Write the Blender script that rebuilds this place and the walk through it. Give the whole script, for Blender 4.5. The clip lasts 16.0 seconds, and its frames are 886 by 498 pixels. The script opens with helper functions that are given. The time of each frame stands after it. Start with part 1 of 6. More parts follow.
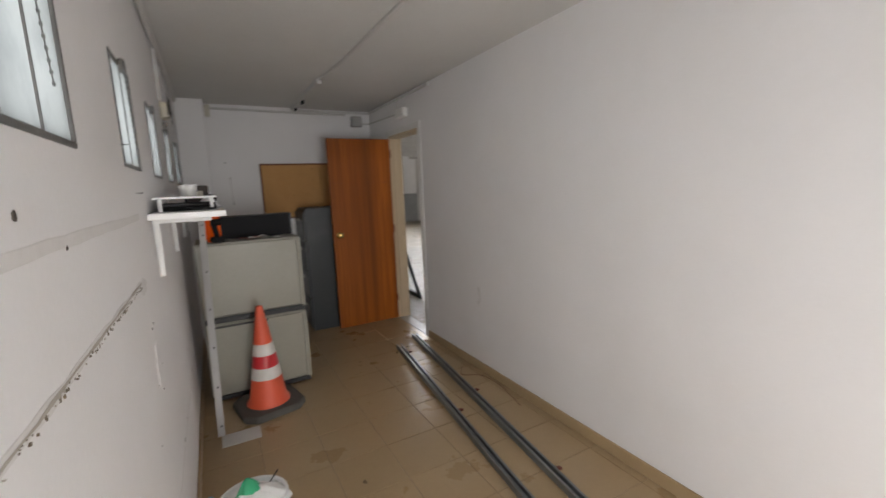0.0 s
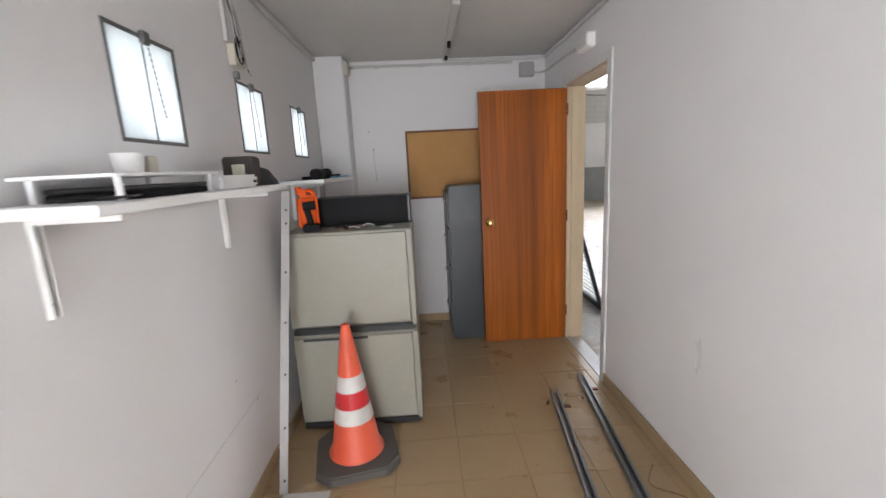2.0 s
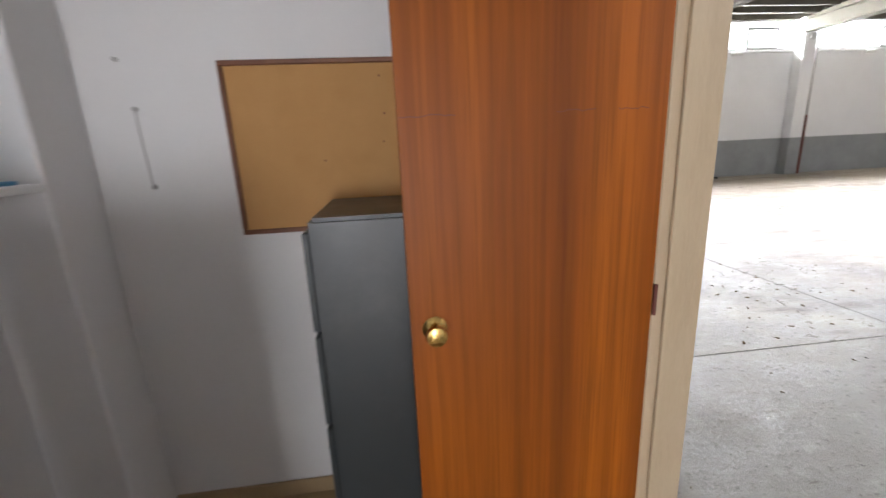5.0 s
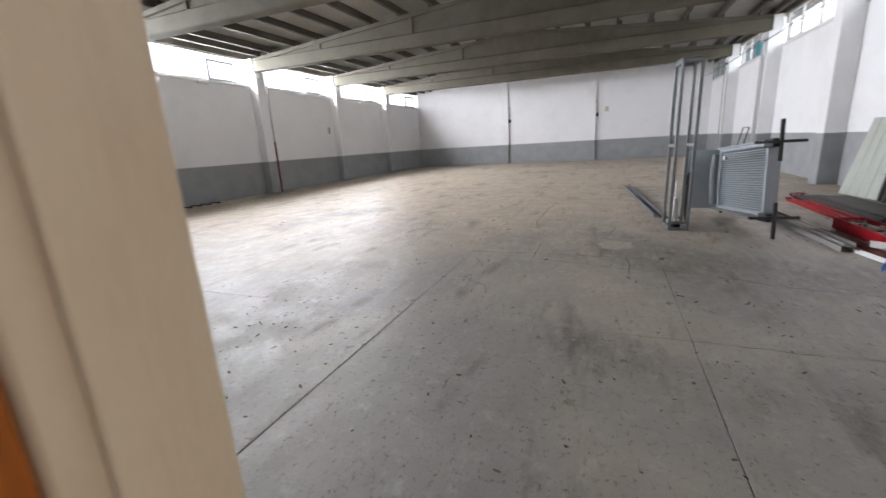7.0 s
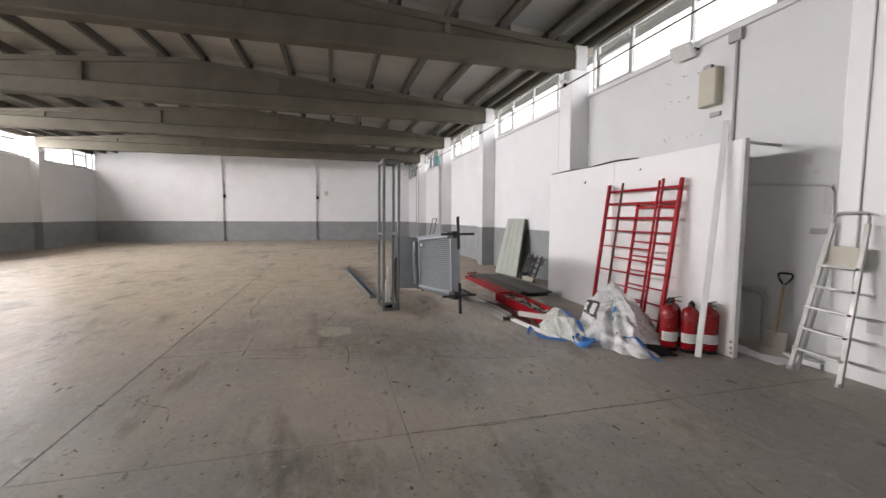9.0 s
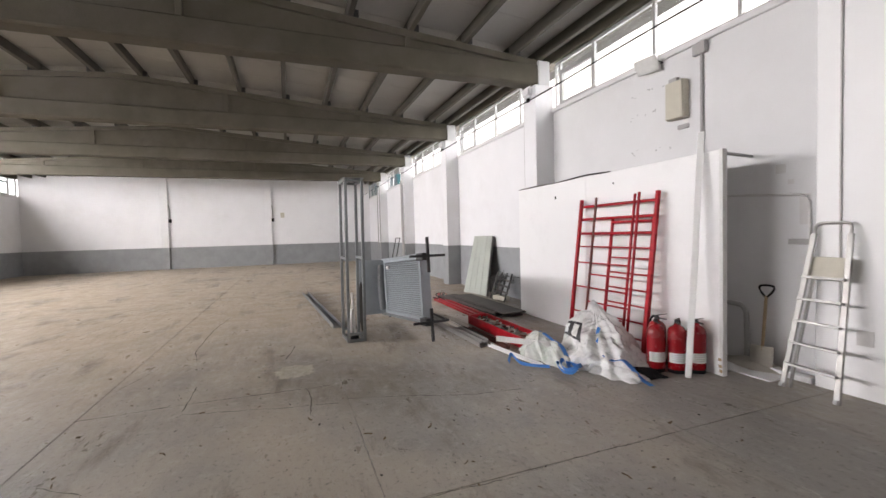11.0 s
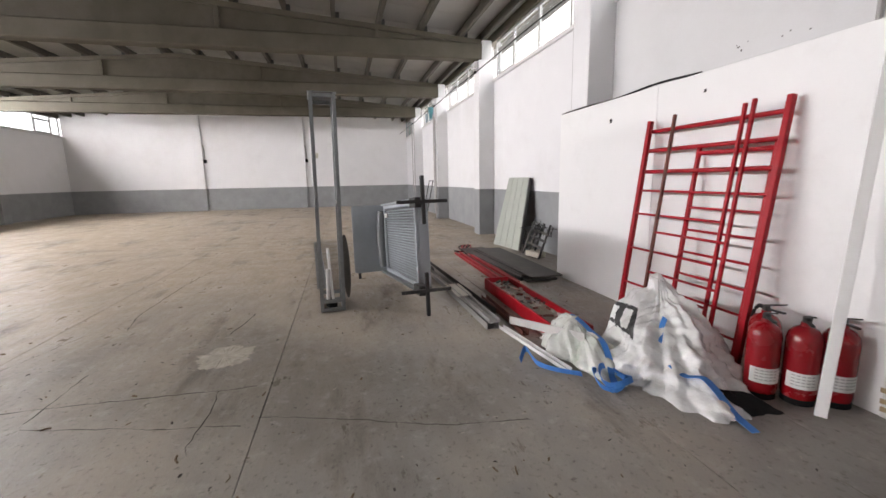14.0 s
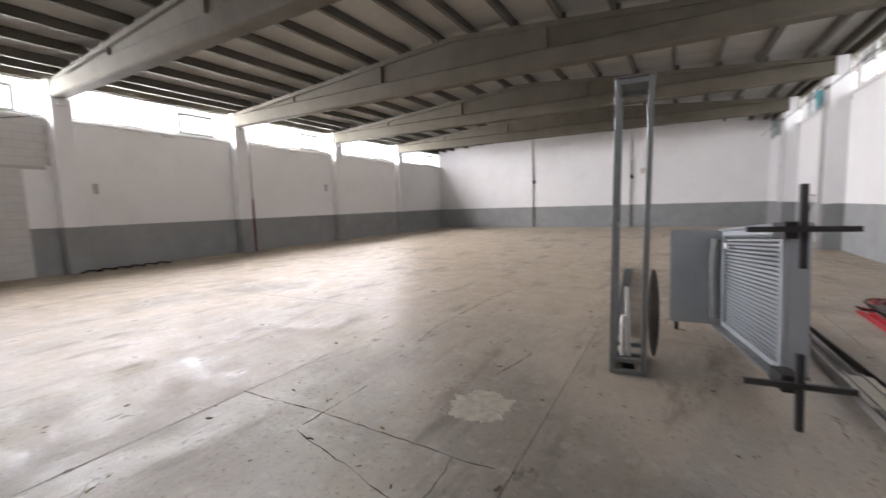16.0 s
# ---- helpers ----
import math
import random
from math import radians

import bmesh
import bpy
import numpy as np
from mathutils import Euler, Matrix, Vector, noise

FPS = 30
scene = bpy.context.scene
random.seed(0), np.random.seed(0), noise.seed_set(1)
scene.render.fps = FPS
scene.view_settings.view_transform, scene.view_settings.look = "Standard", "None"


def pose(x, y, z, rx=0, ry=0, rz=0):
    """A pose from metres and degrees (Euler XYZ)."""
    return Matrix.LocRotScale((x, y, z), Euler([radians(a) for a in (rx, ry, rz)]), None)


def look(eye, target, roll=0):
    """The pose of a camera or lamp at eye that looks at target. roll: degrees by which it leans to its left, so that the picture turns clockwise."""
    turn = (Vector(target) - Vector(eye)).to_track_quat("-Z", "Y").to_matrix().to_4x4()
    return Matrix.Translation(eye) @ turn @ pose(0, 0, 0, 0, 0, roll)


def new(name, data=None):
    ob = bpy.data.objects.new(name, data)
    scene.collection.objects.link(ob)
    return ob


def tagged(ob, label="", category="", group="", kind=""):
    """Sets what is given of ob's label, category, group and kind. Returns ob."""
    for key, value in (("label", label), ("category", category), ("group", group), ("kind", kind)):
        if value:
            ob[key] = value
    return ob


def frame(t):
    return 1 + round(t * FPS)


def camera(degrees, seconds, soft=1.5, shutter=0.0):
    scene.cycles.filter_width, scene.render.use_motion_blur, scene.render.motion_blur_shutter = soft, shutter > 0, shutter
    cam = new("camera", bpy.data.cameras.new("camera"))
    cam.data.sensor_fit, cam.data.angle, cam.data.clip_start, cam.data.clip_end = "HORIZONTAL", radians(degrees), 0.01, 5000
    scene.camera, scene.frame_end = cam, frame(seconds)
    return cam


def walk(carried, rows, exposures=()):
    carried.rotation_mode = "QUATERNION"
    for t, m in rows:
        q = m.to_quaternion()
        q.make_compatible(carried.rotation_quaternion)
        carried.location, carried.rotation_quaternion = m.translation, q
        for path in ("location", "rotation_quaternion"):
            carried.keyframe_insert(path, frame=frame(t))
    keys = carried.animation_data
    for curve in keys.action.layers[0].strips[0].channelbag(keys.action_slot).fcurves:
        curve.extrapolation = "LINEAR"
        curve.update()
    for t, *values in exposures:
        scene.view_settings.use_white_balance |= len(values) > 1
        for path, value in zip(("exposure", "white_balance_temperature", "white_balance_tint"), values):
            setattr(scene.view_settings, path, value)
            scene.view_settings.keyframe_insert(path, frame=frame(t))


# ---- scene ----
cam = camera(94.0, 16.0, shutter=0.4)
PATH = [
    (0, (-1.791, -4.351, 1.505), (-0.833, -2.622, 1.202), -2.3),
    (0.5, (-1.633, -4.125, 1.476), (-1.038, -2.253, 1.099), -0.9),
    (1, (-1.414, -3.89, 1.456), (-1.051, -1.975, 1.006), -1.2),
    (1.5, (-1.252, -3.629, 1.455), (-1.101, -1.689, 0.992), -1.2),
    (2, (-1.139, -3.287, 1.479), (-1.066, -1.326, 1.093), -2.9),
    (2.5, (-0.949, -2.912, 1.469), (-1.058, -0.961, 1.043), -3.9),
    (3, (-0.905, -2.525, 1.448), (-1.044, -0.558, 1.116), -2.3),
    (5.3, (-0.626, -0.841, 1.504), (-0.23, 1.054, 1.004), -2.7),
    (5.5, (-0.566, -0.731, 1.495), (0.081, 1.1, 1.015), -2.8),
    (6, (-0.485, -0.574, 1.481), (0.785, 0.892, 0.995), -3.5),
    (6.5, (-0.289, -0.467, 1.485), (1.273, 0.681, 0.994), -4.6),
    (7, (-0.126, -0.367, 1.478), (1.672, 0.361, 0.989), -3.4),
    (7.5, (0.123, -0.276, 1.473), (1.939, 0.366, 0.937), -3.8),
    (8, (0.263, -0.307, 1.518), (2.199, -0.002, 1.119), 0.4),
    (8.5, (0.243, -0.401, 1.528), (2.193, -0.788, 1.314), 0.3),
    (10.8, (0.562, -0.551, 1.602), (2.444, -1.223, 1.517), -0.6),
    (11, (0.697, -0.493, 1.586), (2.57, -1.191, 1.514), -1.5),
    (11.5, (0.901, -0.601, 1.569), (2.784, -1.266, 1.456), -2.7),
    (12, (1.087, -0.849, 1.554), (2.91, -1.642, 1.335), -1.4),
    (12.5, (1.32, -1.022, 1.51), (3.083, -1.921, 1.226), -1.6),
    (13, (1.573, -1.185, 1.515), (3.408, -1.935, 1.247), -1.8),
    (13.5, (1.82, -1.429, 1.526), (3.742, -1.893, 1.227), -1.2),
    (14, (2.094, -1.585, 1.503), (4.013, -2.041, 1.17), -1.1),
    (14.5, (2.403, -1.717, 1.503), (4.365, -1.932, 1.178), -2.1),
    (15, (2.713, -1.778, 1.482), (4.659, -1.459, 1.149), -0.4),
    (15.5, (3.031, -1.724, 1.457), (4.914, -1.119, 1.16), -1.5),
    (16, (3.21, -1.728, 1.484), (4.943, -0.752, 1.275), -1.8),
]
walk(cam, [(t, look(eye, target, roll)) for t, eye, target, roll in PATH],
     exposures=[(0, -0.62, 6850, 14), (0.5, -0.40, 6750, 14), (1.0, -0.09, 6500, 14), (1.5, 0.15, 6500, 14), (3.0, 0.56, 6400, 14), (5.5, 0.40, 6500, 15), (6.0, 0.24, 5750, 14), (6.5, 0.08, 5750, 14), (7.0, -0.05, 6400, 16), (7.5, -0.08, 6800, 18), (8.5, -0.18, 6900, 18), (11, 0.05, 6900, 19), (14, 0.0, 6900, 19), (16, -0.09, 6750, 19)])

# world, sun and large lights
world = bpy.data.worlds.new("world")
scene.world = world
world.use_nodes = True
wn = world.node_tree
sky = wn.nodes.new("ShaderNodeTexSky")
sky.sky_type = "NISHITA"
sky.sun_disc = False
sky.sun_elevation, sky.sun_rotation = radians(32), radians(-8)
sky.air_density, sky.dust_density, sky.ozone_density = 1.0, 6.0, 1.0
wn.links.new(sky.outputs[0], wn.nodes["Background"].inputs[0])
wn.nodes["Background"].inputs[1].default_value = 0.12

sun = new("sun", bpy.data.lights.new("sun", "SUN"))
sun.data.energy, sun.data.angle, sun.data.color = 1.5, radians(22), (1.0, 0.93, 0.82)
sun.matrix_world = look((0, 0, 30), (6.5, -47.5, 0))


def skylight(name, x, y, z, sx, sy, energy, target, colour=(0.93, 0.97, 1.0)):
    """The sky's light in a window's opening; the rear one is an added fill."""
    li = bpy.data.lights.new(name, "AREA")
    li.shape, li.size, li.size_y, li.energy, li.color = "RECTANGLE", sx, sy, energy, colour
    ob = new(name, li)
    ob.matrix_world = look((x, y, z), target)
    return ob


HALL_L, HALL_R, OFFICE_W, OFFICE_B = 7000, 600, 88, 84
skylight("window_light_left", 13.0, 12.85, 4.62, 21.0, 1.2, HALL_L, (13.0, 4.8, 2.5))
skylight("window_light_right", 13.0, -6.15, 4.62, 21.0, 1.2, HALL_R, (13.0, -2.0, 3.0))
skylight("window_light_office", -2.42, -2.7, 1.8, 5.6, 0.7, OFFICE_W, (0.0, -2.7, 1.5))
# Unseen fill lamp, added at the rear to brighten the office.
skylight("rear_fill_light", -1.38, -5.75, 1.0, 1.05, 1.2, OFFICE_B, (-0.5, 0.0, 0.7))

# ---------------------------------------------------------------- materials


def mat(name, base, other=None, rough=0.6, metal=0.0, scale=6.0, fine=60.0, bump=0.1, mix=0.5, grime=None, grime_amt=0.0,
        stretch=(1, 1, 1), rvar=0.12, spec=0.5, dist=0.004, grain=0.06):
    """Paint, metal or plastic with variation at two scales, a coat of grime and fine relief."""
    m = bpy.data.materials.new(name)
    m.use_nodes = True
    nt = m.node_tree
    N, L = nt.nodes, nt.links
    bs = N["Principled BSDF"]
    tc = N.new("ShaderNodeTexCoord")
    mp = N.new("ShaderNodeMapping")
    mp.inputs["Scale"].default_value = stretch
    geo = N.new("ShaderNodeNewGeometry")
    L.new(geo.outputs["Position"] if stretch == (1, 1, 1) else tc.outputs["Object"], mp.inputs[0])
    n1, n2 = N.new("ShaderNodeTexNoise"), N.new("ShaderNodeTexNoise")
    n1.inputs["Scale"].default_value, n1.inputs["Detail"].default_value, n1.inputs["Roughness"].default_value = scale, 6, 0.6
    n2.inputs["Scale"].default_value, n2.inputs["Detail"].default_value = fine, 3
    L.new(mp.outputs[0], n1.inputs[0])
    L.new(mp.outputs[0], n2.inputs[0])
    r1 = N.new("ShaderNodeMapRange")
    r1.inputs[1].default_value, r1.inputs[2].default_value = 0.3, 0.7
    r1.inputs[3].default_value, r1.inputs[4].default_value = 0.0, mix
    L.new(n1.outputs[0], r1.inputs[0])
    c1 = N.new("ShaderNodeMix")
    c1.data_type = "RGBA"
    other = other or tuple(v * 0.75 for v in base)
    c1.inputs[6].default_value, c1.inputs[7].default_value = (*base, 1), (*other, 1)
    L.new(r1.outputs[0], c1.inputs[0])
    c2 = N.new("ShaderNodeMix")
    c2.data_type, c2.blend_type = "RGBA", "OVERLAY"
    c2.inputs[0].default_value = grain
    L.new(c1.outputs[2], c2.inputs[6])
    L.new(n2.outputs[0], c2.inputs[7])
    col = c2.outputs[2]
    if grime_amt:
        n3 = N.new("ShaderNodeTexNoise")
        n3.inputs["Scale"].default_value, n3.inputs["Detail"].default_value, n3.inputs["Roughness"].default_value = scale * 0.35, 8, 0.7
        L.new(mp.outputs[0], n3.inputs[0])
        r3 = N.new("ShaderNodeMapRange")
        r3.inputs[1].default_value, r3.inputs[2].default_value = 0.5, 0.75
        r3.inputs[3].default_value, r3.inputs[4].default_value = 0.0, grime_amt
        L.new(n3.outputs[0], r3.inputs[0])
        c3 = N.new("ShaderNodeMix")
        c3.data_type = "RGBA"
        g = grime or (0.16, 0.13, 0.10)
        c3.inputs[7].default_value = (*g, 1)
        L.new(r3.outputs[0], c3.inputs[0])
        L.new(col, c3.inputs[6])
        col = c3.outputs[2]
    L.new(col, bs.inputs["Base Color"])
    rr = N.new("ShaderNodeMapRange")
    rr.inputs[3].default_value, rr.inputs[4].default_value = max(0.03, rough - rvar), min(1, rough + rvar)
    L.new(n1.outputs[0], rr.inputs[0])
    L.new(rr.outputs[0], bs.inputs["Roughness"])
    bs.inputs["Metallic"].default_value = metal
    bs.inputs["Specular IOR Level"].default_value = spec
    if bump:
        b = N.new("ShaderNodeBump")
        b.inputs["Strength"].default_value, b.inputs["Distance"].default_value = bump, dist
        L.new(n2.outputs[0], b.inputs["Height"])
        L.new(b.outputs[0], bs.inputs["Normal"])
    return m


def noise_node(N, L, src, scale, detail=5, rough=0.6):
    n = N.new("ShaderNodeTexNoise")
    n.inputs["Scale"].default_value, n.inputs["Detail"].default_value, n.inputs["Roughness"].default_value = scale, detail, rough
    L.new(src, n.inputs[0])
    return n.outputs[0]


def ranged(N, L, src, a, b, lo=0.0, hi=1.0):
    r = N.new("ShaderNodeMapRange")
    for i, v in enumerate((a, b, lo, hi)):
        r.inputs[i + 1].default_value = v
    L.new(src, r.inputs[0])
    return r.outputs[0]


def mixed(N, L, fac, a, b, blend="MIX"):
    c = N.new("ShaderNodeMix")
    c.data_type, c.blend_type = "RGBA", blend
    for sock, v in ((c.inputs[0], fac), (c.inputs[6], a), (c.inputs[7], b)):
        if isinstance(v, (int, float)):
            sock.default_value = v
        elif isinstance(v, tuple):
            sock.default_value = (*v, 1)
        else:
            L.new(v, sock)
    return c.outputs[2]


def concrete_floor():
    """Old power-floated slab: grey, with tan dust that also carries painted window light, dark stains, pale scuffs and
    worn gloss.
    """
    m = bpy.data.materials.new("concrete_floor")
    m.use_nodes = True
    N, L = m.node_tree.nodes, m.node_tree.links
    bs = N["Principled BSDF"]
    p = N.new("ShaderNodeNewGeometry").outputs["Position"]
    st = N.new("ShaderNodeMapping")
    st.inputs["Scale"].default_value = (0.45, 1.5, 1)
    L.new(p, st.inputs[0])
    ps = st.outputs[0]
    big = noise_node(N, L, ps, 0.55, 4)
    mid = noise_node(N, L, p, 2.3, 7, 0.65)
    speck = noise_node(N, L, p, 26, 6, 0.7)
    grain = noise_node(N, L, p, 160, 3)
    c = mixed(N, L, ranged(N, L, mid, 0.3, 0.7), (0.222, 0.205, 0.184), (0.32, 0.298, 0.268))
    c = mixed(N, L, ranged(N, L, big, 0.48, 0.68, 0, 0.6), c, (0.36, 0.315, 0.255))
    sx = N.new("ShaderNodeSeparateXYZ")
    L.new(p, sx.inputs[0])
    # Tan dust and painted daylight in one colour, growing towards the far left.
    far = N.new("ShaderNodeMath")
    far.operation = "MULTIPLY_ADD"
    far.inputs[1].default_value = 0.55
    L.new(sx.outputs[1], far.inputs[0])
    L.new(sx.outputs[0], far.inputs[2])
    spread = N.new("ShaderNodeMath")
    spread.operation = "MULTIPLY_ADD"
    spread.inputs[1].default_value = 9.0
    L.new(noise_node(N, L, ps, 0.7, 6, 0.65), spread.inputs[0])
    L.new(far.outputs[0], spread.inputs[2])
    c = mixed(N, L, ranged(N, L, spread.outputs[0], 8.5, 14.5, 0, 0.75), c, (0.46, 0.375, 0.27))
    c = mixed(N, L, ranged(N, L, noise_node(N, L, p, 0.42, 5, 0.6), 0.50, 0.64, 0, 0.4), c, (0.46, 0.395, 0.305))
    c = mixed(N, L, ranged(N, L, noise_node(N, L, p, 0.27, 6, 0.62), 0.54, 0.66, 0, 0.6), c, (0.155, 0.138, 0.115))
    dark = noise_node(N, L, ps, 1.1, 7, 0.7)
    c = mixed(N, L, ranged(N, L, dark, 0.55, 0.68, 0, 0.7), c, (0.10, 0.085, 0.070))
    c = mixed(N, L, ranged(N, L, speck, 0.56, 0.70, 0, 0.8), c, (0.06, 0.052, 0.044))
    c = mixed(N, L, ranged(N, L, noise_node(N, L, p, 7, 8, 0.75), 0.54, 0.70, 0, 0.5), c, (0.45, 0.425, 0.385))
    c = mixed(N, L, 0.36, c, mixed(N, L, 0.5, grain, noise_node(N, L, ps, 18, 8, 0.8)), "OVERLAY")
    L.new(c, bs.inputs["Base Color"])
    rg = mixed(N, L, 0.55, noise_node(N, L, ps, 9, 8, 0.75), mid)
    L.new(ranged(N, L, rg, 0.38, 0.62, 0.22, 0.78), bs.inputs["Roughness"])
    bs.inputs["Specular IOR Level"].default_value = 0.42
    b = N.new("ShaderNodeBump")
    b.inputs["Strength"].default_value, b.inputs["Distance"].default_value = 0.7, 0.010
    L.new(mixed(N, L, 0.6, noise_node(N, L, ps, 12, 9, 0.8), speck), b.inputs["Height"])
    L.new(b.outputs[0], bs.inputs["Normal"])
    return m


def wood(name, a, b, rough=0.32, stretch=(14, 14, 0.55), dark=0.5):
    """Varnished veneer with long upright grain."""
    m = bpy.data.materials.new(name)
    m.use_nodes = True
    N, L = m.node_tree.nodes, m.node_tree.links
    bs = N["Principled BSDF"]
    mp = N.new("ShaderNodeMapping")
    mp.inputs["Scale"].default_value = stretch
    L.new(N.new("ShaderNodeTexCoord").outputs["Object"], mp.inputs[0])
    n1 = noise_node(N, L, mp.outputs[0], 0.8, 5, 0.6)
    n2 = noise_node(N, L, mp.outputs[0], 6.0, 4, 0.6)
    c = mixed(N, L, ranged(N, L, n1, 0.34, 0.66), a, b)
    c = mixed(N, L, ranged(N, L, n2, 0.45, 0.7, 0, dark), c, tuple(v * 0.5 for v in a))
    L.new(c, bs.inputs["Base Color"])
    L.new(ranged(N, L, n2, 0.3, 0.7, rough, rough + 0.15), bs.inputs["Roughness"])
    bp = N.new("ShaderNodeBump")
    bp.inputs["Strength"].default_value, bp.inputs["Distance"].default_value = 0.08, 0.002
    L.new(n2, bp.inputs["Height"])
    L.new(bp.outputs[0], bs.inputs["Normal"])
    return m


def banded_wall():
    """White painted wall with a grey painted band up to 1.22 m, its edge slightly uneven."""
    m = mat("banded_wall", (0.80, 0.80, 0.81), (0.73, 0.73, 0.74), 0.75, scale=1.3, fine=60, bump=0.1, grime=(0.5, 0.48, 0.45), grime_amt=0.25)
    N, L = m.node_tree.nodes, m.node_tree.links
    bs = N["Principled BSDF"]
    white = bs.inputs["Base Color"].links[0].from_socket
    p = N.new("ShaderNodeNewGeometry").outputs["Position"]
    sx = N.new("ShaderNodeSeparateXYZ")
    L.new(p, sx.inputs[0])
    add = N.new("ShaderNodeMath")
    add.operation = "MULTIPLY_ADD"
    add.inputs[1].default_value = 0.03
    L.new(noise_node(N, L, p, 4, 4), add.inputs[0])
    L.new(sx.outputs[2], add.inputs[2])
    grey = mixed(N, L, ranged(N, L, noise_node(N, L, p, 2.0, 6), 0.3, 0.7), (0.25, 0.26, 0.265), (0.31, 0.32, 0.325))
    c = mixed(N, L, ranged(N, L, add.outputs[0], 1.233, 1.237), grey, white)
    L.new(c, bs.inputs["Base Color"])
    return m


def glass():
    m = bpy.data.materials.new("window_glass")
    m.use_nodes = True
    N, L = m.node_tree.nodes, m.node_tree.links
    N.remove(N["Principled BSDF"])
    t, g, mx = N.new("ShaderNodeBsdfTransparent"), N.new("ShaderNodeBsdfGlossy"), N.new("ShaderNodeMixShader")
    t.inputs[0].default_value = (0.93, 0.95, 0.95, 1)
    g.inputs["Roughness"].default_value = 0.03
    mx.inputs[0].default_value = 0.06
    L.new(t.outputs[0], mx.inputs[1])
    L.new(g.outputs[0], mx.inputs[2])
    L.new(mx.outputs[0], N["Material Output"].inputs[0])
    return m


def frosted():
    """Obscured glass, streaked with dirt, that lets daylight through."""
    m = bpy.data.materials.new("frosted_glass")
    m.use_nodes = True
    N, L = m.node_tree.nodes, m.node_tree.links
    N.remove(N["Principled BSDF"])
    t, d, mx = N.new("ShaderNodeBsdfTranslucent"), N.new("ShaderNodeBsdfGlossy"), N.new("ShaderNodeMixShader")
    p = N.new("ShaderNodeNewGeometry").outputs["Position"]
    c = mixed(N, L, ranged(N, L, noise_node(N, L, p, 9, 6), 0.45, 0.75), (0.52, 0.545, 0.545), (0.40, 0.425, 0.43))
    L.new(c, t.inputs[0])
    d.inputs["Roughness"].default_value = 0.3
    mx.inputs[0].default_value = 0.06
    L.new(t.outputs[0], mx.inputs[1])
    L.new(d.outputs[0], mx.inputs[2])
    L.new(mx.outputs[0], N["Material Output"].inputs[0])
    return m


def overcast(name, strength):
    """A plain white sky; it is brighter on the sun's side."""
    m = bpy.data.materials.new(name)
    m.use_nodes = True
    bs = m.node_tree.nodes["Principled BSDF"]
    bs.inputs["Base Color"].default_value = (0.8, 0.8, 0.8, 1)
    bs.inputs["Emission Color"].default_value = (0.94, 0.97, 1.0, 1)
    bs.inputs["Emission Strength"].default_value = strength
    return m


SKY_SUNNY, SKY_SHADY = overcast("overcast_sky_sunward", 2.4), overcast("overcast_sky", 1.1)
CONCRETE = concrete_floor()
BAND = banded_wall()
WHITE = mat("white_wall_paint", (0.70, 0.70, 0.70), (0.62, 0.62, 0.615), 0.75, scale=1.4, fine=60, bump=0.1, grime=(0.5, 0.48, 0.45), grime_amt=0.25)
OFFICE_WHITE = mat("office_wall_paint", (0.73, 0.72, 0.72), (0.67, 0.66, 0.655), 0.7, scale=1.6, fine=80, bump=0.06, grime=(0.55, 0.52, 0.48), grime_amt=0.2)
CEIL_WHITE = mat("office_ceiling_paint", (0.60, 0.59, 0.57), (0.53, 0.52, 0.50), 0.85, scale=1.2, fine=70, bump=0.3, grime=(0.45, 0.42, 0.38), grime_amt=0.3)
BLOCK = mat("painted_block", (0.58, 0.57, 0.56), (0.50, 0.49, 0.48), 0.85, scale=3, fine=50, bump=0.6, grime=(0.46, 0.44, 0.42), grime_amt=0.5)
MORTAR = mat("mortar", (0.46, 0.45, 0.435), rough=0.9, bump=0.5)
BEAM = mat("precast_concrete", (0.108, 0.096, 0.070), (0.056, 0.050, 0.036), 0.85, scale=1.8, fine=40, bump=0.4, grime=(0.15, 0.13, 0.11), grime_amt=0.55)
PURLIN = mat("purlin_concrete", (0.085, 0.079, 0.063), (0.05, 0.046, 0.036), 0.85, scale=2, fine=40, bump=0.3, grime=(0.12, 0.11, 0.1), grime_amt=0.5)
ROOFM = mat("roof_sheet", (0.40, 0.395, 0.375), (0.32, 0.315, 0.30), 0.7, scale=1.0, fine=30, bump=0.15, grime=(0.36, 0.35, 0.32), grime_amt=0.35)
# White steel with the backlight's shade mixed into its colour, for the strip windows.
FRAME_WIN = mat("backlit_white_steel", (0.42, 0.42, 0.41), rough=0.6, scale=8, bump=0.1)
FRAME_W = mat("white_painted_steel", (0.70, 0.70, 0.68), rough=0.5, scale=8, bump=0.1)
FRAME_G = mat("grey_window_steel", (0.12, 0.12, 0.115), rough=0.55, scale=14, bump=0.2, grime=(0.1, 0.09, 0.08), grime_amt=0.5)
GLASS, FROST = glass(), frosted()
TILE = mat("tan_floor_tile", (0.37, 0.265, 0.15), (0.31, 0.215, 0.118), 0.3, scale=2.2, fine=45, bump=0.05, grime=(0.30, 0.21, 0.12), grime_amt=0.05)
GROUT = mat("dark_grout", (0.20, 0.15, 0.10), rough=0.9)
SKIRT = mat("tan_skirting_tile", (0.37, 0.265, 0.15), (0.30, 0.21, 0.12), 0.35, scale=5, bump=0.06)
DOOR = wood("varnished_mahogany", (0.41, 0.108, 0.0045), (0.155, 0.034, 0.0014), 0.40, (11, 11, 0.28), 0.8)
DOOR.node_tree.nodes["Principled BSDF"].inputs["Specular IOR Level"].default_value = 0.3
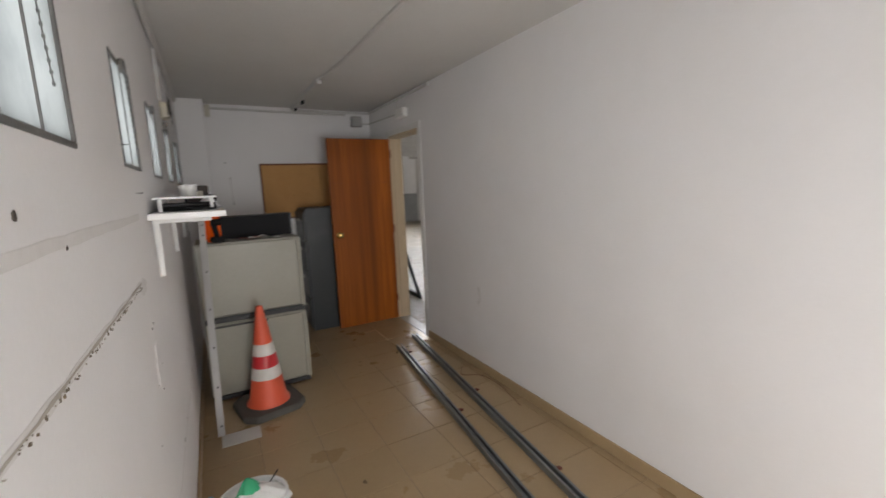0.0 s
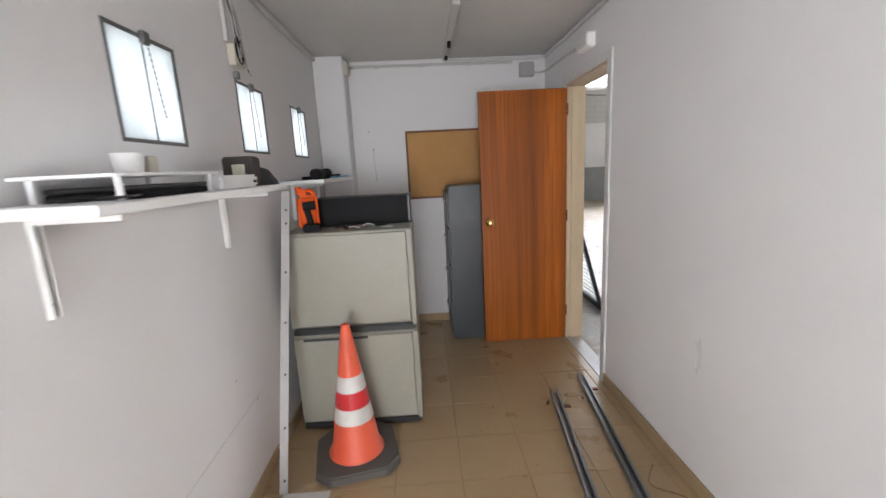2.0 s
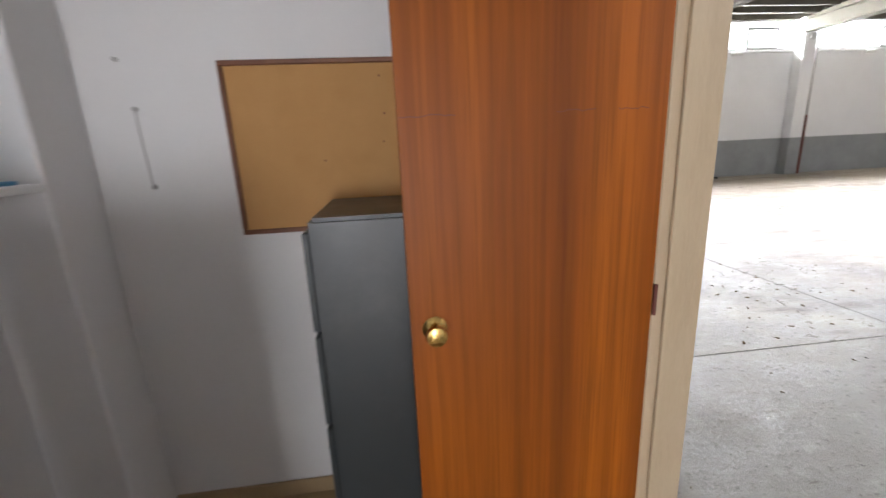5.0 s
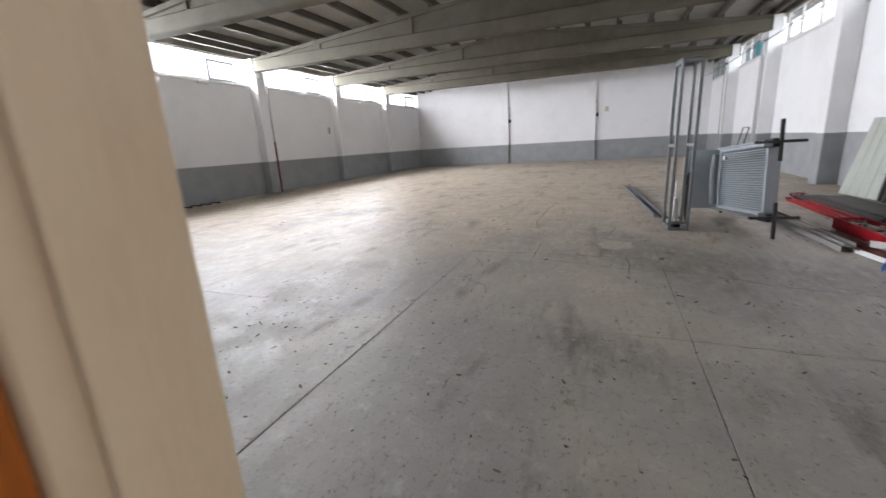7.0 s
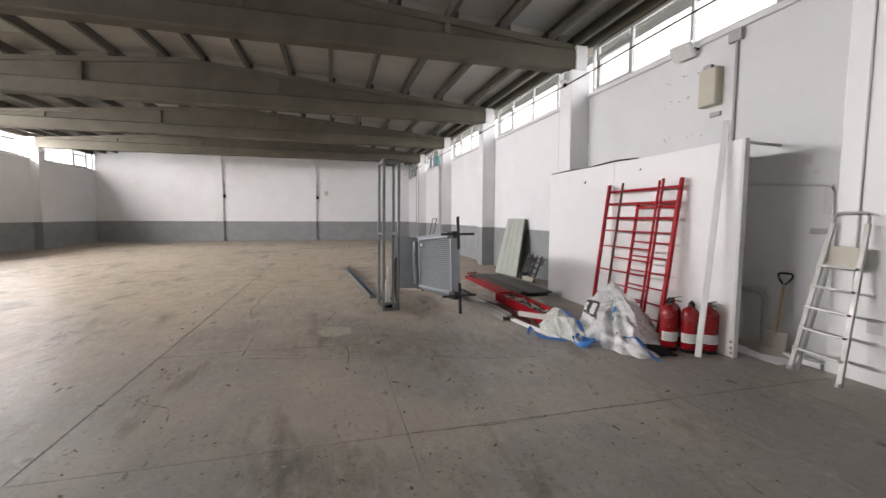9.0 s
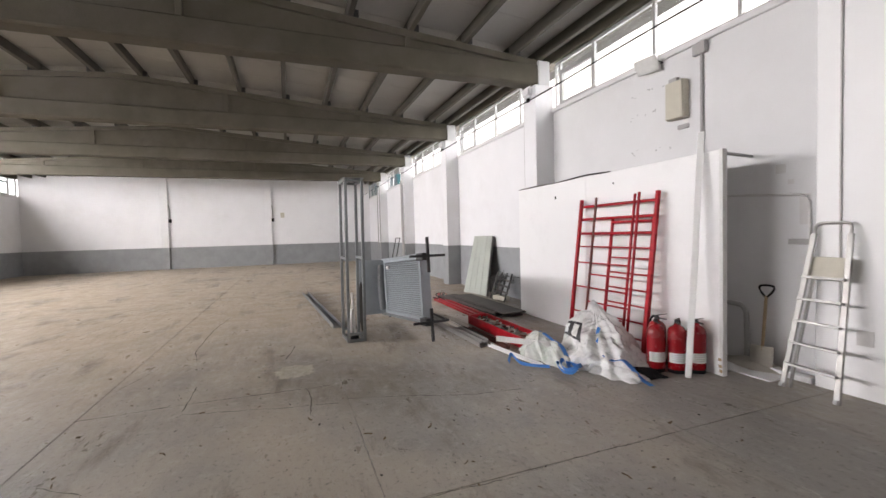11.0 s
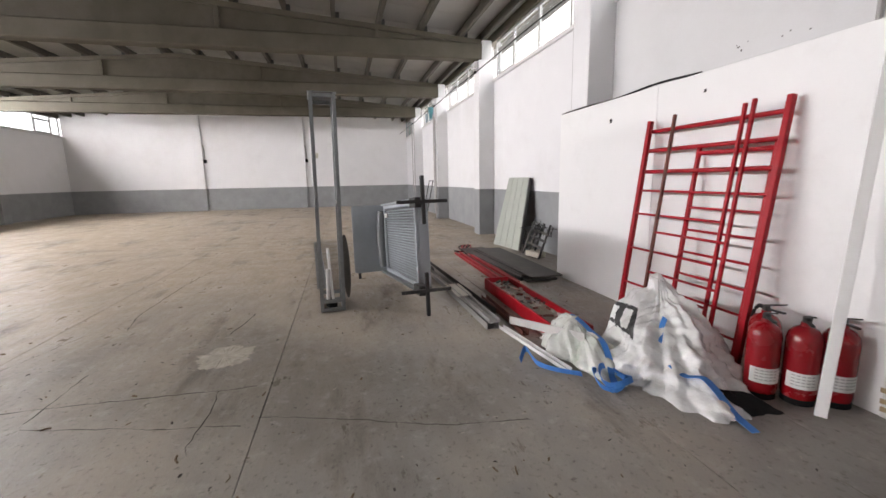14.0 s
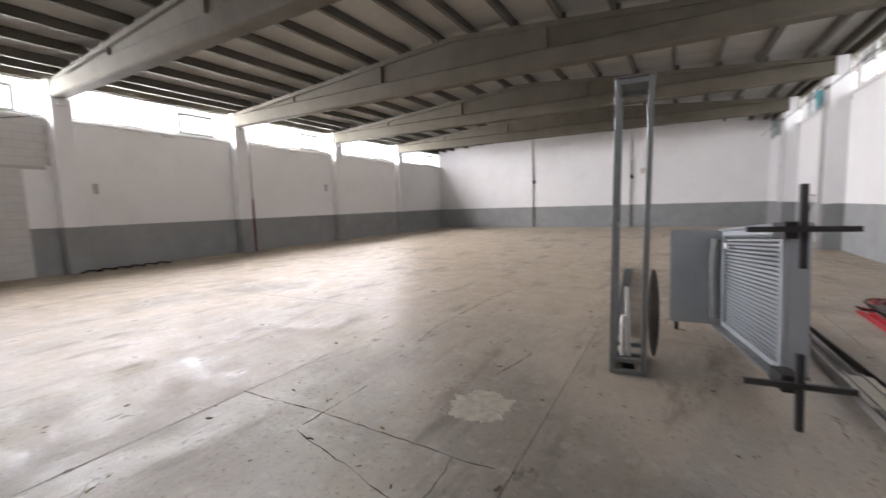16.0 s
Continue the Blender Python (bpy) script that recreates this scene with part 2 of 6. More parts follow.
CREAM = mat("cream_door_frame", (0.56, 0.45, 0.31), (0.44, 0.33, 0.21), 0.45, scale=1.1, fine=30, bump=0.1, stretch=(9, 9, 1.6), grime=(0.28, 0.18, 0.09), grime_amt=0.55)
BRASS = mat("worn_brass", (0.62, 0.42, 0.14), rough=0.25, metal=1.0, scale=30, bump=0.05)
CORK = mat("cork", (0.50, 0.27, 0.10), (0.43, 0.22, 0.078), 0.85, scale=10, fine=220, bump=0.35)
BROWN = wood("brown_board_frame", (0.20, 0.07, 0.025), (0.14, 0.045, 0.018), 0.4)
FILING = mat("dark_grey_steel", (0.03, 0.036, 0.039), (0.024, 0.029, 0.031), 0.38, scale=5, fine=90, bump=0.04, grime=(0.16, 0.15, 0.14), grime_amt=0.25)
CABINET = mat("beige_enamel_steel", (0.30, 0.29, 0.242), (0.26, 0.25, 0.21), 0.42, scale=3, bump=0.05, grime=(0.32, 0.29, 0.23), grime_amt=0.3)
ALU = mat("aluminium", (0.44, 0.43, 0.41), (0.34, 0.33, 0.31), 0.45, metal=0.55, scale=9, bump=0.06, grime=(0.30, 0.27, 0.22), grime_amt=0.3)
GALV = mat("galvanised_steel", (0.23, 0.245, 0.25), (0.15, 0.162, 0.168), 0.42, metal=0.6, scale=14, fine=70, bump=0.05, grime=(0.28, 0.28, 0.27), grime_amt=0.25)
DUCT = mat("grey_blue_sheet_metal", (0.40, 0.44, 0.47), (0.34, 0.38, 0.41), 0.45, metal=0.35, scale=5, bump=0.04, grime=(0.28, 0.28, 0.27), grime_amt=0.3)
BLACK = mat("black_painted_steel", (0.02, 0.02, 0.021), (0.035, 0.034, 0.033), 0.5, scale=12, bump=0.08)
BLACKP = mat("black_plastic", (0.010, 0.010, 0.011), (0.016, 0.016, 0.016), rough=0.6, scale=12, bump=0.04, spec=0.12)
RUBBER = mat("dusty_rubber", (0.075, 0.07, 0.062), (0.12, 0.11, 0.098), 0.85, scale=9, bump=0.3)
ORANGE = mat("orange_red_plastic", (0.72, 0.105, 0.045), (0.62, 0.085, 0.04), 0.5, scale=7, bump=0.05, grime=(0.30, 0.10, 0.06), grime_amt=0.35)
CONE_RED = mat("red_reflective_band", (0.55, 0.025, 0.03), rough=0.4, scale=12)
CONE_W = mat("white_reflective_band", (0.66, 0.64, 0.60), (0.52, 0.50, 0.46), 0.45, scale=10, grime=(0.3, 0.27, 0.23), grime_amt=0.4)
RED = mat("red_enamel", (0.42, 0.010, 0.020), (0.30, 0.008, 0.014), 0.42, scale=8, bump=0.08, grime=(0.16, 0.04, 0.035), grime_amt=0.4, spec=0.2)
EXTRED = mat("extinguisher_red", (0.29, 0.008, 0.014), (0.22, 0.007, 0.011), 0.25, scale=6, bump=0.02)
RUSTY = mat("dirty_brown_red_steel", (0.16, 0.04, 0.028), (0.09, 0.045, 0.03), 0.65, scale=9, bump=0.2)
PAPER = mat("white_label", (0.72, 0.72, 0.70), rough=0.6, scale=20, bump=0)
BAG = mat("white_woven_plastic", (0.74, 0.74, 0.73), (0.64, 0.64, 0.63), 0.26, scale=5, fine=14, bump=0.45, dist=0.015, grime=(0.50, 0.46, 0.44), grime_amt=0.3, grain=0.0)
BAG_CLEAR = mat("milky_plastic_film", (0.68, 0.69, 0.66), (0.50, 0.54, 0.47), 0.2, scale=6, fine=9, bump=0.5, dist=0.02, mix=0.8, grime=(0.07, 0.20, 0.08), grime_amt=0.7)
BLUE = mat("blue_webbing", (0.05, 0.22, 0.60), (0.04, 0.17, 0.48), 0.55, scale=20, fine=200, bump=0.3)
DARKMAT = mat("dark_grey_sheet", (0.06, 0.056, 0.05), (0.10, 0.092, 0.08), 0.6, scale=4, fine=60, bump=0.2, grime=(0.19, 0.17, 0.14), grime_amt=0.5)
OLIVE = mat("grey_green_panel", (0.42, 0.45, 0.40), (0.36, 0.39, 0.345), 0.5, scale=3, bump=0.06, grime=(0.30, 0.29, 0.25), grime_amt=0.35)
PANELW = mat("white_partition_panel", (0.84, 0.84, 0.835), (0.79, 0.79, 0.78), 0.55, scale=1.5, fine=70, bump=0.08, grime=(0.46, 0.44, 0.42), grime_amt=0.3)
PVC = mat("grey_conduit", (0.40, 0.39, 0.38), (0.32, 0.31, 0.30), 0.55, scale=9, bump=0.04)
PVCW = mat("painted_conduit", (0.56, 0.55, 0.53), (0.48, 0.47, 0.45), 0.6, scale=7, bump=0.05)
BEIGE = mat("beige_plastic", (0.52, 0.49, 0.40), (0.45, 0.42, 0.34), 0.5, scale=9, bump=0.03)
WOODEN = wood("bare_wood", (0.40, 0.29, 0.17), (0.32, 0.22, 0.12), 0.6)
TEAL = mat("teal_plastic", (0.04, 0.20, 0.23), rough=0.4, scale=8)
GREEN = mat("green_plastic", (0.02, 0.30, 0.14), rough=0.35, scale=10)
BLUEP = mat("light_blue_plastic", (0.10, 0.38, 0.62), rough=0.4, scale=10)
ORANGEP = mat("bright_orange_plastic", (0.78, 0.10, 0.004), (0.68, 0.08, 0.004), rough=0.45, scale=8, spec=0.2)
LEAF = mat("dry_leaf", (0.15, 0.10, 0.05), (0.06, 0.04, 0.022), 0.8, scale=40, bump=0.2)
DUST = mat("rubble_dust", (0.40, 0.37, 0.32), (0.28, 0.25, 0.21), 0.95, scale=8, fine=50, bump=0.8)
PATCH = mat("pale_cement_patch", (0.47, 0.43, 0.36), (0.31, 0.285, 0.235), 0.9, scale=14, mix=1.0, fine=60, bump=0.6)
CRACK = mat("dark_joint_dirt", (0.05, 0.043, 0.036), (0.085, 0.073, 0.058), 0.95, scale=10)
PLASTER = mat("bare_plaster_scar", (0.40, 0.365, 0.32), (0.28, 0.25, 0.215), 0.95, scale=12, fine=60, bump=0.7)
SCAR = mat("brown_plaster_chip", (0.15, 0.12, 0.09), (0.09, 0.07, 0.05), 0.95, scale=20, bump=0.4)
SMEAR = mat("grey_filler_smear", (0.64, 0.625, 0.61), (0.56, 0.545, 0.53), 0.9, scale=14, bump=0.3)
GRASS = mat("outside_ground", (0.10, 0.10, 0.09), (0.07, 0.075, 0.06), 0.9, scale=0.3)
MARBLE = mat("grey_stone_sill", (0.42, 0.42, 0.40), (0.33, 0.33, 0.32), 0.4, scale=9, bump=0.05)

# ---------------------------------------------------------------- geometry helpers


def bx(bm, x0, y0, z0, x1, y1, z1, bevel=0.0, m=None, seg=1):
    """A box between two corners, with bevelled edges."""
    r = bmesh.ops.create_cube(bm, size=1)
    vs = r["verts"]
    for v in vs:
        v.co = Vector((x0 + (v.co.x + 0.5) * (x1 - x0), y0 + (v.co.y + 0.5) * (y1 - y0), z0 + (v.co.z + 0.5) * (z1 - z0)))
    if m is not None:
        bmesh.ops.transform(bm, matrix=m, verts=vs)
    if bevel:
        es = list({e for v in vs for e in v.link_edges})
        bmesh.ops.bevel(bm, geom=es, offset=bevel, segments=seg, affect="EDGES", clamp_overlap=True)
    return bm


def along(p, q):
    p, q = Vector(p), Vector(q)
    return Matrix.Translation(p) @ (q - p).to_track_quat("Z", "Y").to_matrix().to_4x4(), (q - p).length


def rod(bm, p, q, r, seg=10, r2=None):
    """A round bar from p to q."""
    m, n = along(p, q)
    bmesh.ops.create_cone(bm, cap_ends=True, segments=seg, radius1=r, radius2=r if r2 is None else r2, depth=n, matrix=m @ pose(0, 0, n / 2))
    return bm


def bar(bm, p, q, w, h, bevel=0.0, turn=0):
    """A rectangular bar from p to q."""
    m, n = along(p, q)
    return bx(bm, -w / 2, -h / 2, 0, w / 2, h / 2, n, bevel, m @ pose(0, 0, 0, 0, 0, turn))


def tube(bm, pts, r, seg=8):
    """A round tube along a path of points."""
    pts = [Vector(p) for p in pts]
    rings = []
    for i, p in enumerate(pts):
        d = (pts[min(i + 1, len(pts) - 1)] - pts[max(i - 1, 0)]).normalized()
        up = Vector((0, 0, 1)) if abs(d.z) < 0.9 else Vector((1, 0, 0))
        a = d.cross(up).normalized()
        b = d.cross(a)
        rings.append([bm.verts.new(p + r * (math.cos(2 * math.pi * k / seg) * a + math.sin(2 * math.pi * k / seg) * b)) for k in range(seg)])
    for s, t in zip(rings, rings[1:]):
        for k in range(seg):
            bm.faces.new((s[k], s[(k + 1) % seg], t[(k + 1) % seg], t[k]))
    bm.faces.new(rings[0])
    bm.faces.new(rings[-1][::-1])
    return bm


def curve(pts, n=8):
    """A smooth path through points."""
    pts = [Vector(p) for p in pts]
    out = []
    ext = [2 * pts[0] - pts[1]] + pts + [2 * pts[-1] - pts[-2]]
    for i in range(1, len(ext) - 2):
        a, b, c, d = ext[i - 1:i + 3]
        for k in range(n):
            t = k / n
            out.append(0.5 * (2 * b + (c - a) * t + (2 * a - 5 * b + 4 * c - d) * t * t + (3 * b - a - 3 * c + d) * t ** 3))
    return out + [pts[-1]]


def lathe(bm, profile, seg=24, m=None):
    """A turned shape from (radius, height) pairs."""
    rings = []
    for r, z in profile:
        rings.append([bm.verts.new((r * math.cos(2 * math.pi * k / seg), r * math.sin(2 * math.pi * k / seg), z)) for k in range(seg)])
    for s, t in zip(rings, rings[1:]):
        for k in range(seg):
            bm.faces.new((s[k], s[(k + 1) % seg], t[(k + 1) % seg], t[k]))
    bm.faces.new(rings[0][::-1])
    bm.faces.new(rings[-1])
    if m is not None:
        bmesh.ops.transform(bm, matrix=m, verts=[v for g in rings for v in g])
    return bm


def ribbon(bm, pts, w, thick=0.002, across=None):
    """A flat band along a path; across: the direction of its width."""
    pts = [Vector(p) for p in pts]
    prev = None
    for i, p in enumerate(pts):
        d = (pts[min(i + 1, len(pts) - 1)] - pts[max(i - 1, 0)]).normalized()
        a = (Vector(across) if across else d.cross(Vector((0, 0, 1)))).normalized() * w / 2
        n = d.cross(a).normalized() * thick / 2
        row = [bm.verts.new(p + a + n), bm.verts.new(p - a + n), bm.verts.new(p - a - n), bm.verts.new(p + a - n)]
        if prev:
            for k in range(4):
                bm.faces.new((prev[k], prev[(k + 1) % 4], row[(k + 1) % 4], row[k]))
        else:
            bm.faces.new(row)
        prev = row
    bm.faces.new(prev[::-1])
    return bm


def mesh_of(name, bm, material, smooth=False):
    bmesh.ops.recalc_face_normals(bm, faces=bm.faces)
    me = bpy.data.meshes.new(name)
    bm.to_mesh(me)
    bm.free()
    for one in material if isinstance(material, tuple) else (material,):
        me.materials.append(one)
    if smooth:
        me.polygons.foreach_set("use_smooth", [True] * len(me.polygons))
        me.set_sharp_from_angle(angle=radians(40))
    return me


def part(name, bm, material, parent, label="", smooth=False):
    ob = new(name, mesh_of(name, bm, material, smooth))
    ob.parent = parent
    return tagged(ob, label) if label else ob


def thing(name, label, category, m=None, group="", kind=""):
    ob = new(name)
    ob.empty_display_size = 0.1
    if m is not None:
        ob.matrix_basis = m
    return tagged(ob, label, category, group, kind)


def whole(name, bm, material, label, category, group="", kind="", smooth=False, m=None):
    ob = new(name, mesh_of(name, bm, material, smooth))
    if m is not None:
        ob.matrix_basis = m
    return tagged(ob, label, category, group, kind)


def B():
    return bmesh.new()


def slab(name, x0, y0, z0, x1, y1, z1, material, label, category="wall", bevel=0.0):
    return whole(name, bx(B(), x0, y0, z0, x1, y1, z1, bevel), material, label, category, kind="structure")


# ---------------------------------------------------------------- the hall's structure
YL, YR, XF, XN = 12.25, -5.55, 27.9, 0.12          # left, right, far and near walls of the hall
COLS = [2.98, 7.95, 12.92, 17.9, 22.87]            # column and beam lines
YM, ZB = 3.2, 4.5                                  # ridge line, underside of the beams
SILL, HEAD = 4.05, 4.94


def top(y):
    """Height of the top of the beams."""
    return 5.66 - 0.08 * abs(y - YM)


for nm, y, zt, sky_mat in (("backdrop_left", 30.0, 11.5, SKY_SUNNY), ("backdrop_right", -24.0, 30.0, SKY_SHADY)):
    whole(nm, bx(B(), -60, y, -0.3, 90, y + 0.1, zt), sky_mat, "plain white overcast sky beyond the windows", "sky", kind="structure")
slab("ground", -300, -300, -0.6, 300, 300, -0.25, GRASS, "dull dark ground outside the building", "ground")
slab("floor_base", -2.3, -6.2, -0.25, 28.2, 12.6, -0.03, CRACK, "dirt-filled bed under the concrete floor slabs", "floor")

slab("wall_left", XN, YL, -0.2, 28.15, YL + 0.25, SILL, BAND, "white painted long wall with grey painted lower band")
slab("wall_far", XF, YR, -0.2, XF + 0.25, YL, 6.1, BAND, "white painted end wall with grey painted lower band")
bm = B()
bx(bm, 7.7, YR - 0.25, -0.2, 28.15, YR, SILL)
whole("wall_right", bm, BAND, "white painted long wall with grey lower band", "wall", kind="structure")
slab("wall_right_near", XN, YR - 0.25, -0.2, 7.7, YR, SILL, WHITE, "plain white scuffed wall behind the partition")
bm = B()
bx(bm, 0.0, 0.035, -0.2, XN, YL, 6.1)
bx(bm, 0.0, -5.8, -0.2, XN, -0.735, 6.1)
bx(bm, 0.0, -0.735, 2.075, XN, 0.035, 6.1)
whole("wall_near", bm, OFFICE_WHITE, "white painted wall between office and hall with doorway", "wall", kind="structure")
for y0, y1, nm in ((YL, YL + 0.25, "lintel_left"), (YR - 0.25, YR, "lintel_right")):
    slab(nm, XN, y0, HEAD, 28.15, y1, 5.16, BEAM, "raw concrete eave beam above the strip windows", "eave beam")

t = thing("roller_door", "dark brown steel slatted roller door in the long wall", "roller door", kind="structure")
for k in range(30):
    part("slat", bx(B(), 0.3, -5.36, 0.03 + 0.13 * k, 2.57, -5.335, 0.03 + 0.13 * k + 0.122, 0.006), DARKMAT, t)
part("guide", bx(B(), 2.50, -5.334, 0.0, 2.575, -5.30, 3.95, 0.004), FILING, t)

# roof: two sheets with shallow ribs on rows of purlins
bm = B()
for side in (-1, 1):
    yE = YM + side * 9.6
    n = 56
    for k in range(n):
        x0, x1 = -0.1 + k * 28.4 / n, -0.1 + (k + 1) * 28.4 / n
        dz = 0.006 if k % 2 else 0.0
        z0, z1 = top(YM) + 0.22 + dz, top(yE) + 0.22 + dz
        vs = [bm.verts.new(c) for c in ((x0, YM, z0), (x1, YM, z0), (x1, yE, z1), (x0, yE, z1))]
        up = [bm.verts.new(v.co + Vector((0, 0, 0.10))) for v in vs]
        bm.faces.new(vs)
        bm.faces.new(up)
        for i in range(4):
            bm.faces.new((vs[i], vs[(i + 1) % 4], up[(i + 1) % 4], up[i]))
whole("ceiling_hall", bm, ROOFM, "pale grey ribbed roof sheeting of the hall", "ceiling", kind="structure")

purlins = thing("purlins", "rows of raw concrete roof purlins", "roof purlin", kind="structure")
OFFS = [0.46, 1.54, 2.63, 3.72, 4.80, 5.86, 6.90, 7.93, 8.50]
LINES = [XN] + COLS + [XF]
purlin_mesh = {}
for x0, x1 in zip(LINES, LINES[1:]):
    for side in (-1, 1):
        for o in OFFS:
            key = round(x1 - x0, 2)
            if key not in purlin_mesh:
                b = B()
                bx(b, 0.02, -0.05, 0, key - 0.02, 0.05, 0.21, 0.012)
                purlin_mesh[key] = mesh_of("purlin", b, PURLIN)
            ob = new("purlin", purlin_mesh[key])
            ob.parent = purlins
            y = YM + side * o
            ob.location = (x0, y, top(y) + 0.005)

clip_mesh = mesh_of("purlin_cleat", bx(B(), -0.04, -0.05, 0, 0.04, 0.05, 0.13, 0.01), BLACK)


def roof_beam(x):
    """Tapered precast beam: heavy lower flange, thin web with stiffeners, top flange that follows the roof."""
    t = thing("roof_beam", "grey-brown precast concrete roof beam with stained web", "roof beam", group="roof beams", kind="structure")
    e0, e1 = YR + 0.24, YL - 0.24
    b = B()
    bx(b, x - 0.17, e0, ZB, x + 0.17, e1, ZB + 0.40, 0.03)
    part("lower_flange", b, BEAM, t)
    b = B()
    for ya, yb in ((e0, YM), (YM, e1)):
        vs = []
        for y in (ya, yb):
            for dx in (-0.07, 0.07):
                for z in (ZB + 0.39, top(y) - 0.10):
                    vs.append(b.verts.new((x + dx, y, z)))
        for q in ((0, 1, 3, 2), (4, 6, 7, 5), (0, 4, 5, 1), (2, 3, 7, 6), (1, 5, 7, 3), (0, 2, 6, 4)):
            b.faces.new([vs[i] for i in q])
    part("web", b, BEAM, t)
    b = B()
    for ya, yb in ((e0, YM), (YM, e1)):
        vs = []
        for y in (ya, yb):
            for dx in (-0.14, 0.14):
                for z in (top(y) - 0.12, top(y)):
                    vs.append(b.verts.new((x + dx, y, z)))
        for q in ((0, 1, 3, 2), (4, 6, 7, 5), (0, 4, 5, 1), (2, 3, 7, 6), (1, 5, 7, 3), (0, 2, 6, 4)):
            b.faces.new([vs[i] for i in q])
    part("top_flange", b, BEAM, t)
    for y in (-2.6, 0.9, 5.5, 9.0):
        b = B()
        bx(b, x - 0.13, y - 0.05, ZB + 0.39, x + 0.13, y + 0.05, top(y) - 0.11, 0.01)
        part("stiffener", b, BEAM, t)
    for side in (-1, 1):
        for o in OFFS[:-1]:
            y = YM + side * o + 0.09 * side
            ob = new("purlin_cleat", clip_mesh)
            ob.parent = t
            ob.location = (x - 0.1, y, top(y) + 0.002)
    return t


def column(x, yw, side, material, near=False):
    """Precast column with a corbel under the beam. side: +1 when the hall lies towards -y."""
    t = thing("column", "white painted concrete column with grey lower band" if material is BAND else "white painted concrete column by the nook",
              "column", group="hall columns", kind="structure")
    d = 0.34 if side > 0 else (0.25 if near else 0.42)
    y0, y1 = sorted((yw, yw - side * d))
    b = B()
    h = 0.31 if near else 0.22
    bx(b, x - h, y0, -0.02, x + h, y1, ZB - 0.02, 0.012)
    part("shaft", b, material, t)
    b = B()
    yc0, yc1 = sorted((yw - side * 0.06, yw - side * (d - 0.10)))
    bx(b, x - 0.2, yc0, ZB - 0.02, x + 0.2, yc1, 4.96, 0.01)
    part("column_head", b, WHITE, t)
    b = B()
    f = yw - side * d
    yc0, yc1 = sorted((f + side * 0.02, f - side * 0.10))
    bx(b, x - 0.15, yc0, ZB - 0.24, x + 0.15, yc1, ZB - 0.02, 0.05, seg=2)
    part("corbel", b, WHITE, t)
    return t


for x in COLS:
    roof_beam(x)
    column(x, YL, 1, BAND)
    column(x if x > 5 else 2.89, YR, -1, BAND if x > 5 else PANELW, x < 5)
for y in (0.62, 5.98):
    t = thing("column", "slim white painted end wall column with grey lower band", "column", group="end wall columns", kind="structure")
    b = B()
    bx(b, XF - 0.14, y - 0.2, -0.02, XF, y + 0.2, 5.2, 0.012)
    part("shaft", b, BAND, t)


def strip_window(name, x0, x1, y, flip, sash_first):
    """One bay of steel windows: three or four lights, one of them a hopper sash."""
    t = thing(name, "white steel strip window bay with clear dusty panes", "window", kind="structure")
    w = x1 - x0
    cuts = [0, 0.31, 0.63, 0.875, 1] if not sash_first else [0, 0.03, 0.24, 0.52, 0.79, 1]
    sash = 2 if not sash_first else 1
    xs = [(x0 + c * w) if not sash_first else (x1 - c * w) for c in cuts]
    b = B()
    bx(b, x0, y - 0.03, SILL, x1, y + 0.03, SILL + 0.05, 0.005)
    bx(b, x0, y - 0.03, HEAD - 0.05, x1, y + 0.03, HEAD, 0.005)
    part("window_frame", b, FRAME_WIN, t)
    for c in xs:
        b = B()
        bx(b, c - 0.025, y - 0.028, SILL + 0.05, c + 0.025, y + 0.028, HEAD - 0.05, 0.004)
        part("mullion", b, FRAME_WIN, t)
    for i, (a, c) in enumerate(zip(xs, xs[1:])):
        a, c = sorted((a, c))
        a, c = a + 0.026, c - 0.026
        if c - a < 0.03:
            continue
        if i == sash:
            zt = HEAD - 0.22
            b = B()
            bx(b, a, y - 0.025, zt - 0.02, c, y + 0.025, zt + 0.02)
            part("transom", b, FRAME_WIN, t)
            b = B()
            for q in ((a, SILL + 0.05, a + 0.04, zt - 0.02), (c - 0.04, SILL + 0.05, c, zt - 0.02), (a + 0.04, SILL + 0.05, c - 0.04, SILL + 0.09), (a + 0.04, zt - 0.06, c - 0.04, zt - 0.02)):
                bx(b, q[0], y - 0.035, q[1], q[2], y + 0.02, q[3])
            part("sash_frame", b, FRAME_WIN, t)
            panes = ((a + 0.04, SILL + 0.09, c - 0.04, zt - 0.06), (a, zt + 0.02, c, HEAD - 0.05))
        else:
            panes = ((a, SILL + 0.05, c, HEAD - 0.05),)
        for q in panes:
            b = B()
            bx(b, q[0], y - 0.003, q[1], q[2], y + 0.003, q[3])
            part("pane", b, GLASS, t).visible_shadow = False
    return t


edges = [XN + 0.02] + COLS + [XF + 0.2]
for i, (a, c) in enumerate(zip(edges, edges[1:])):
    x0, x1 = a + (0.2 if i else 0), c - 0.2
    strip_window("window_left_%d" % (i + 1), x0, x1, YL + 0.10, False, False)
    strip_window("window_right_%d" % (i + 1), x0, x1, YR - 0.10, True, True)
# shallow ledges under the strip windows
slab("window_ledge_left", XN, YL - 0.05, SILL - 0.10, XF, YL - 0.001, SILL - 0.02, WHITE, "white painted ledge under the strip windows", "ledge", 0.01)
slab("window_ledge_right", XN, YR + 0.001, SILL - 0.10, XF, YR + 0.05, SILL - 0.02, WHITE, "white painted ledge under the strip windows", "ledge", 0.01)

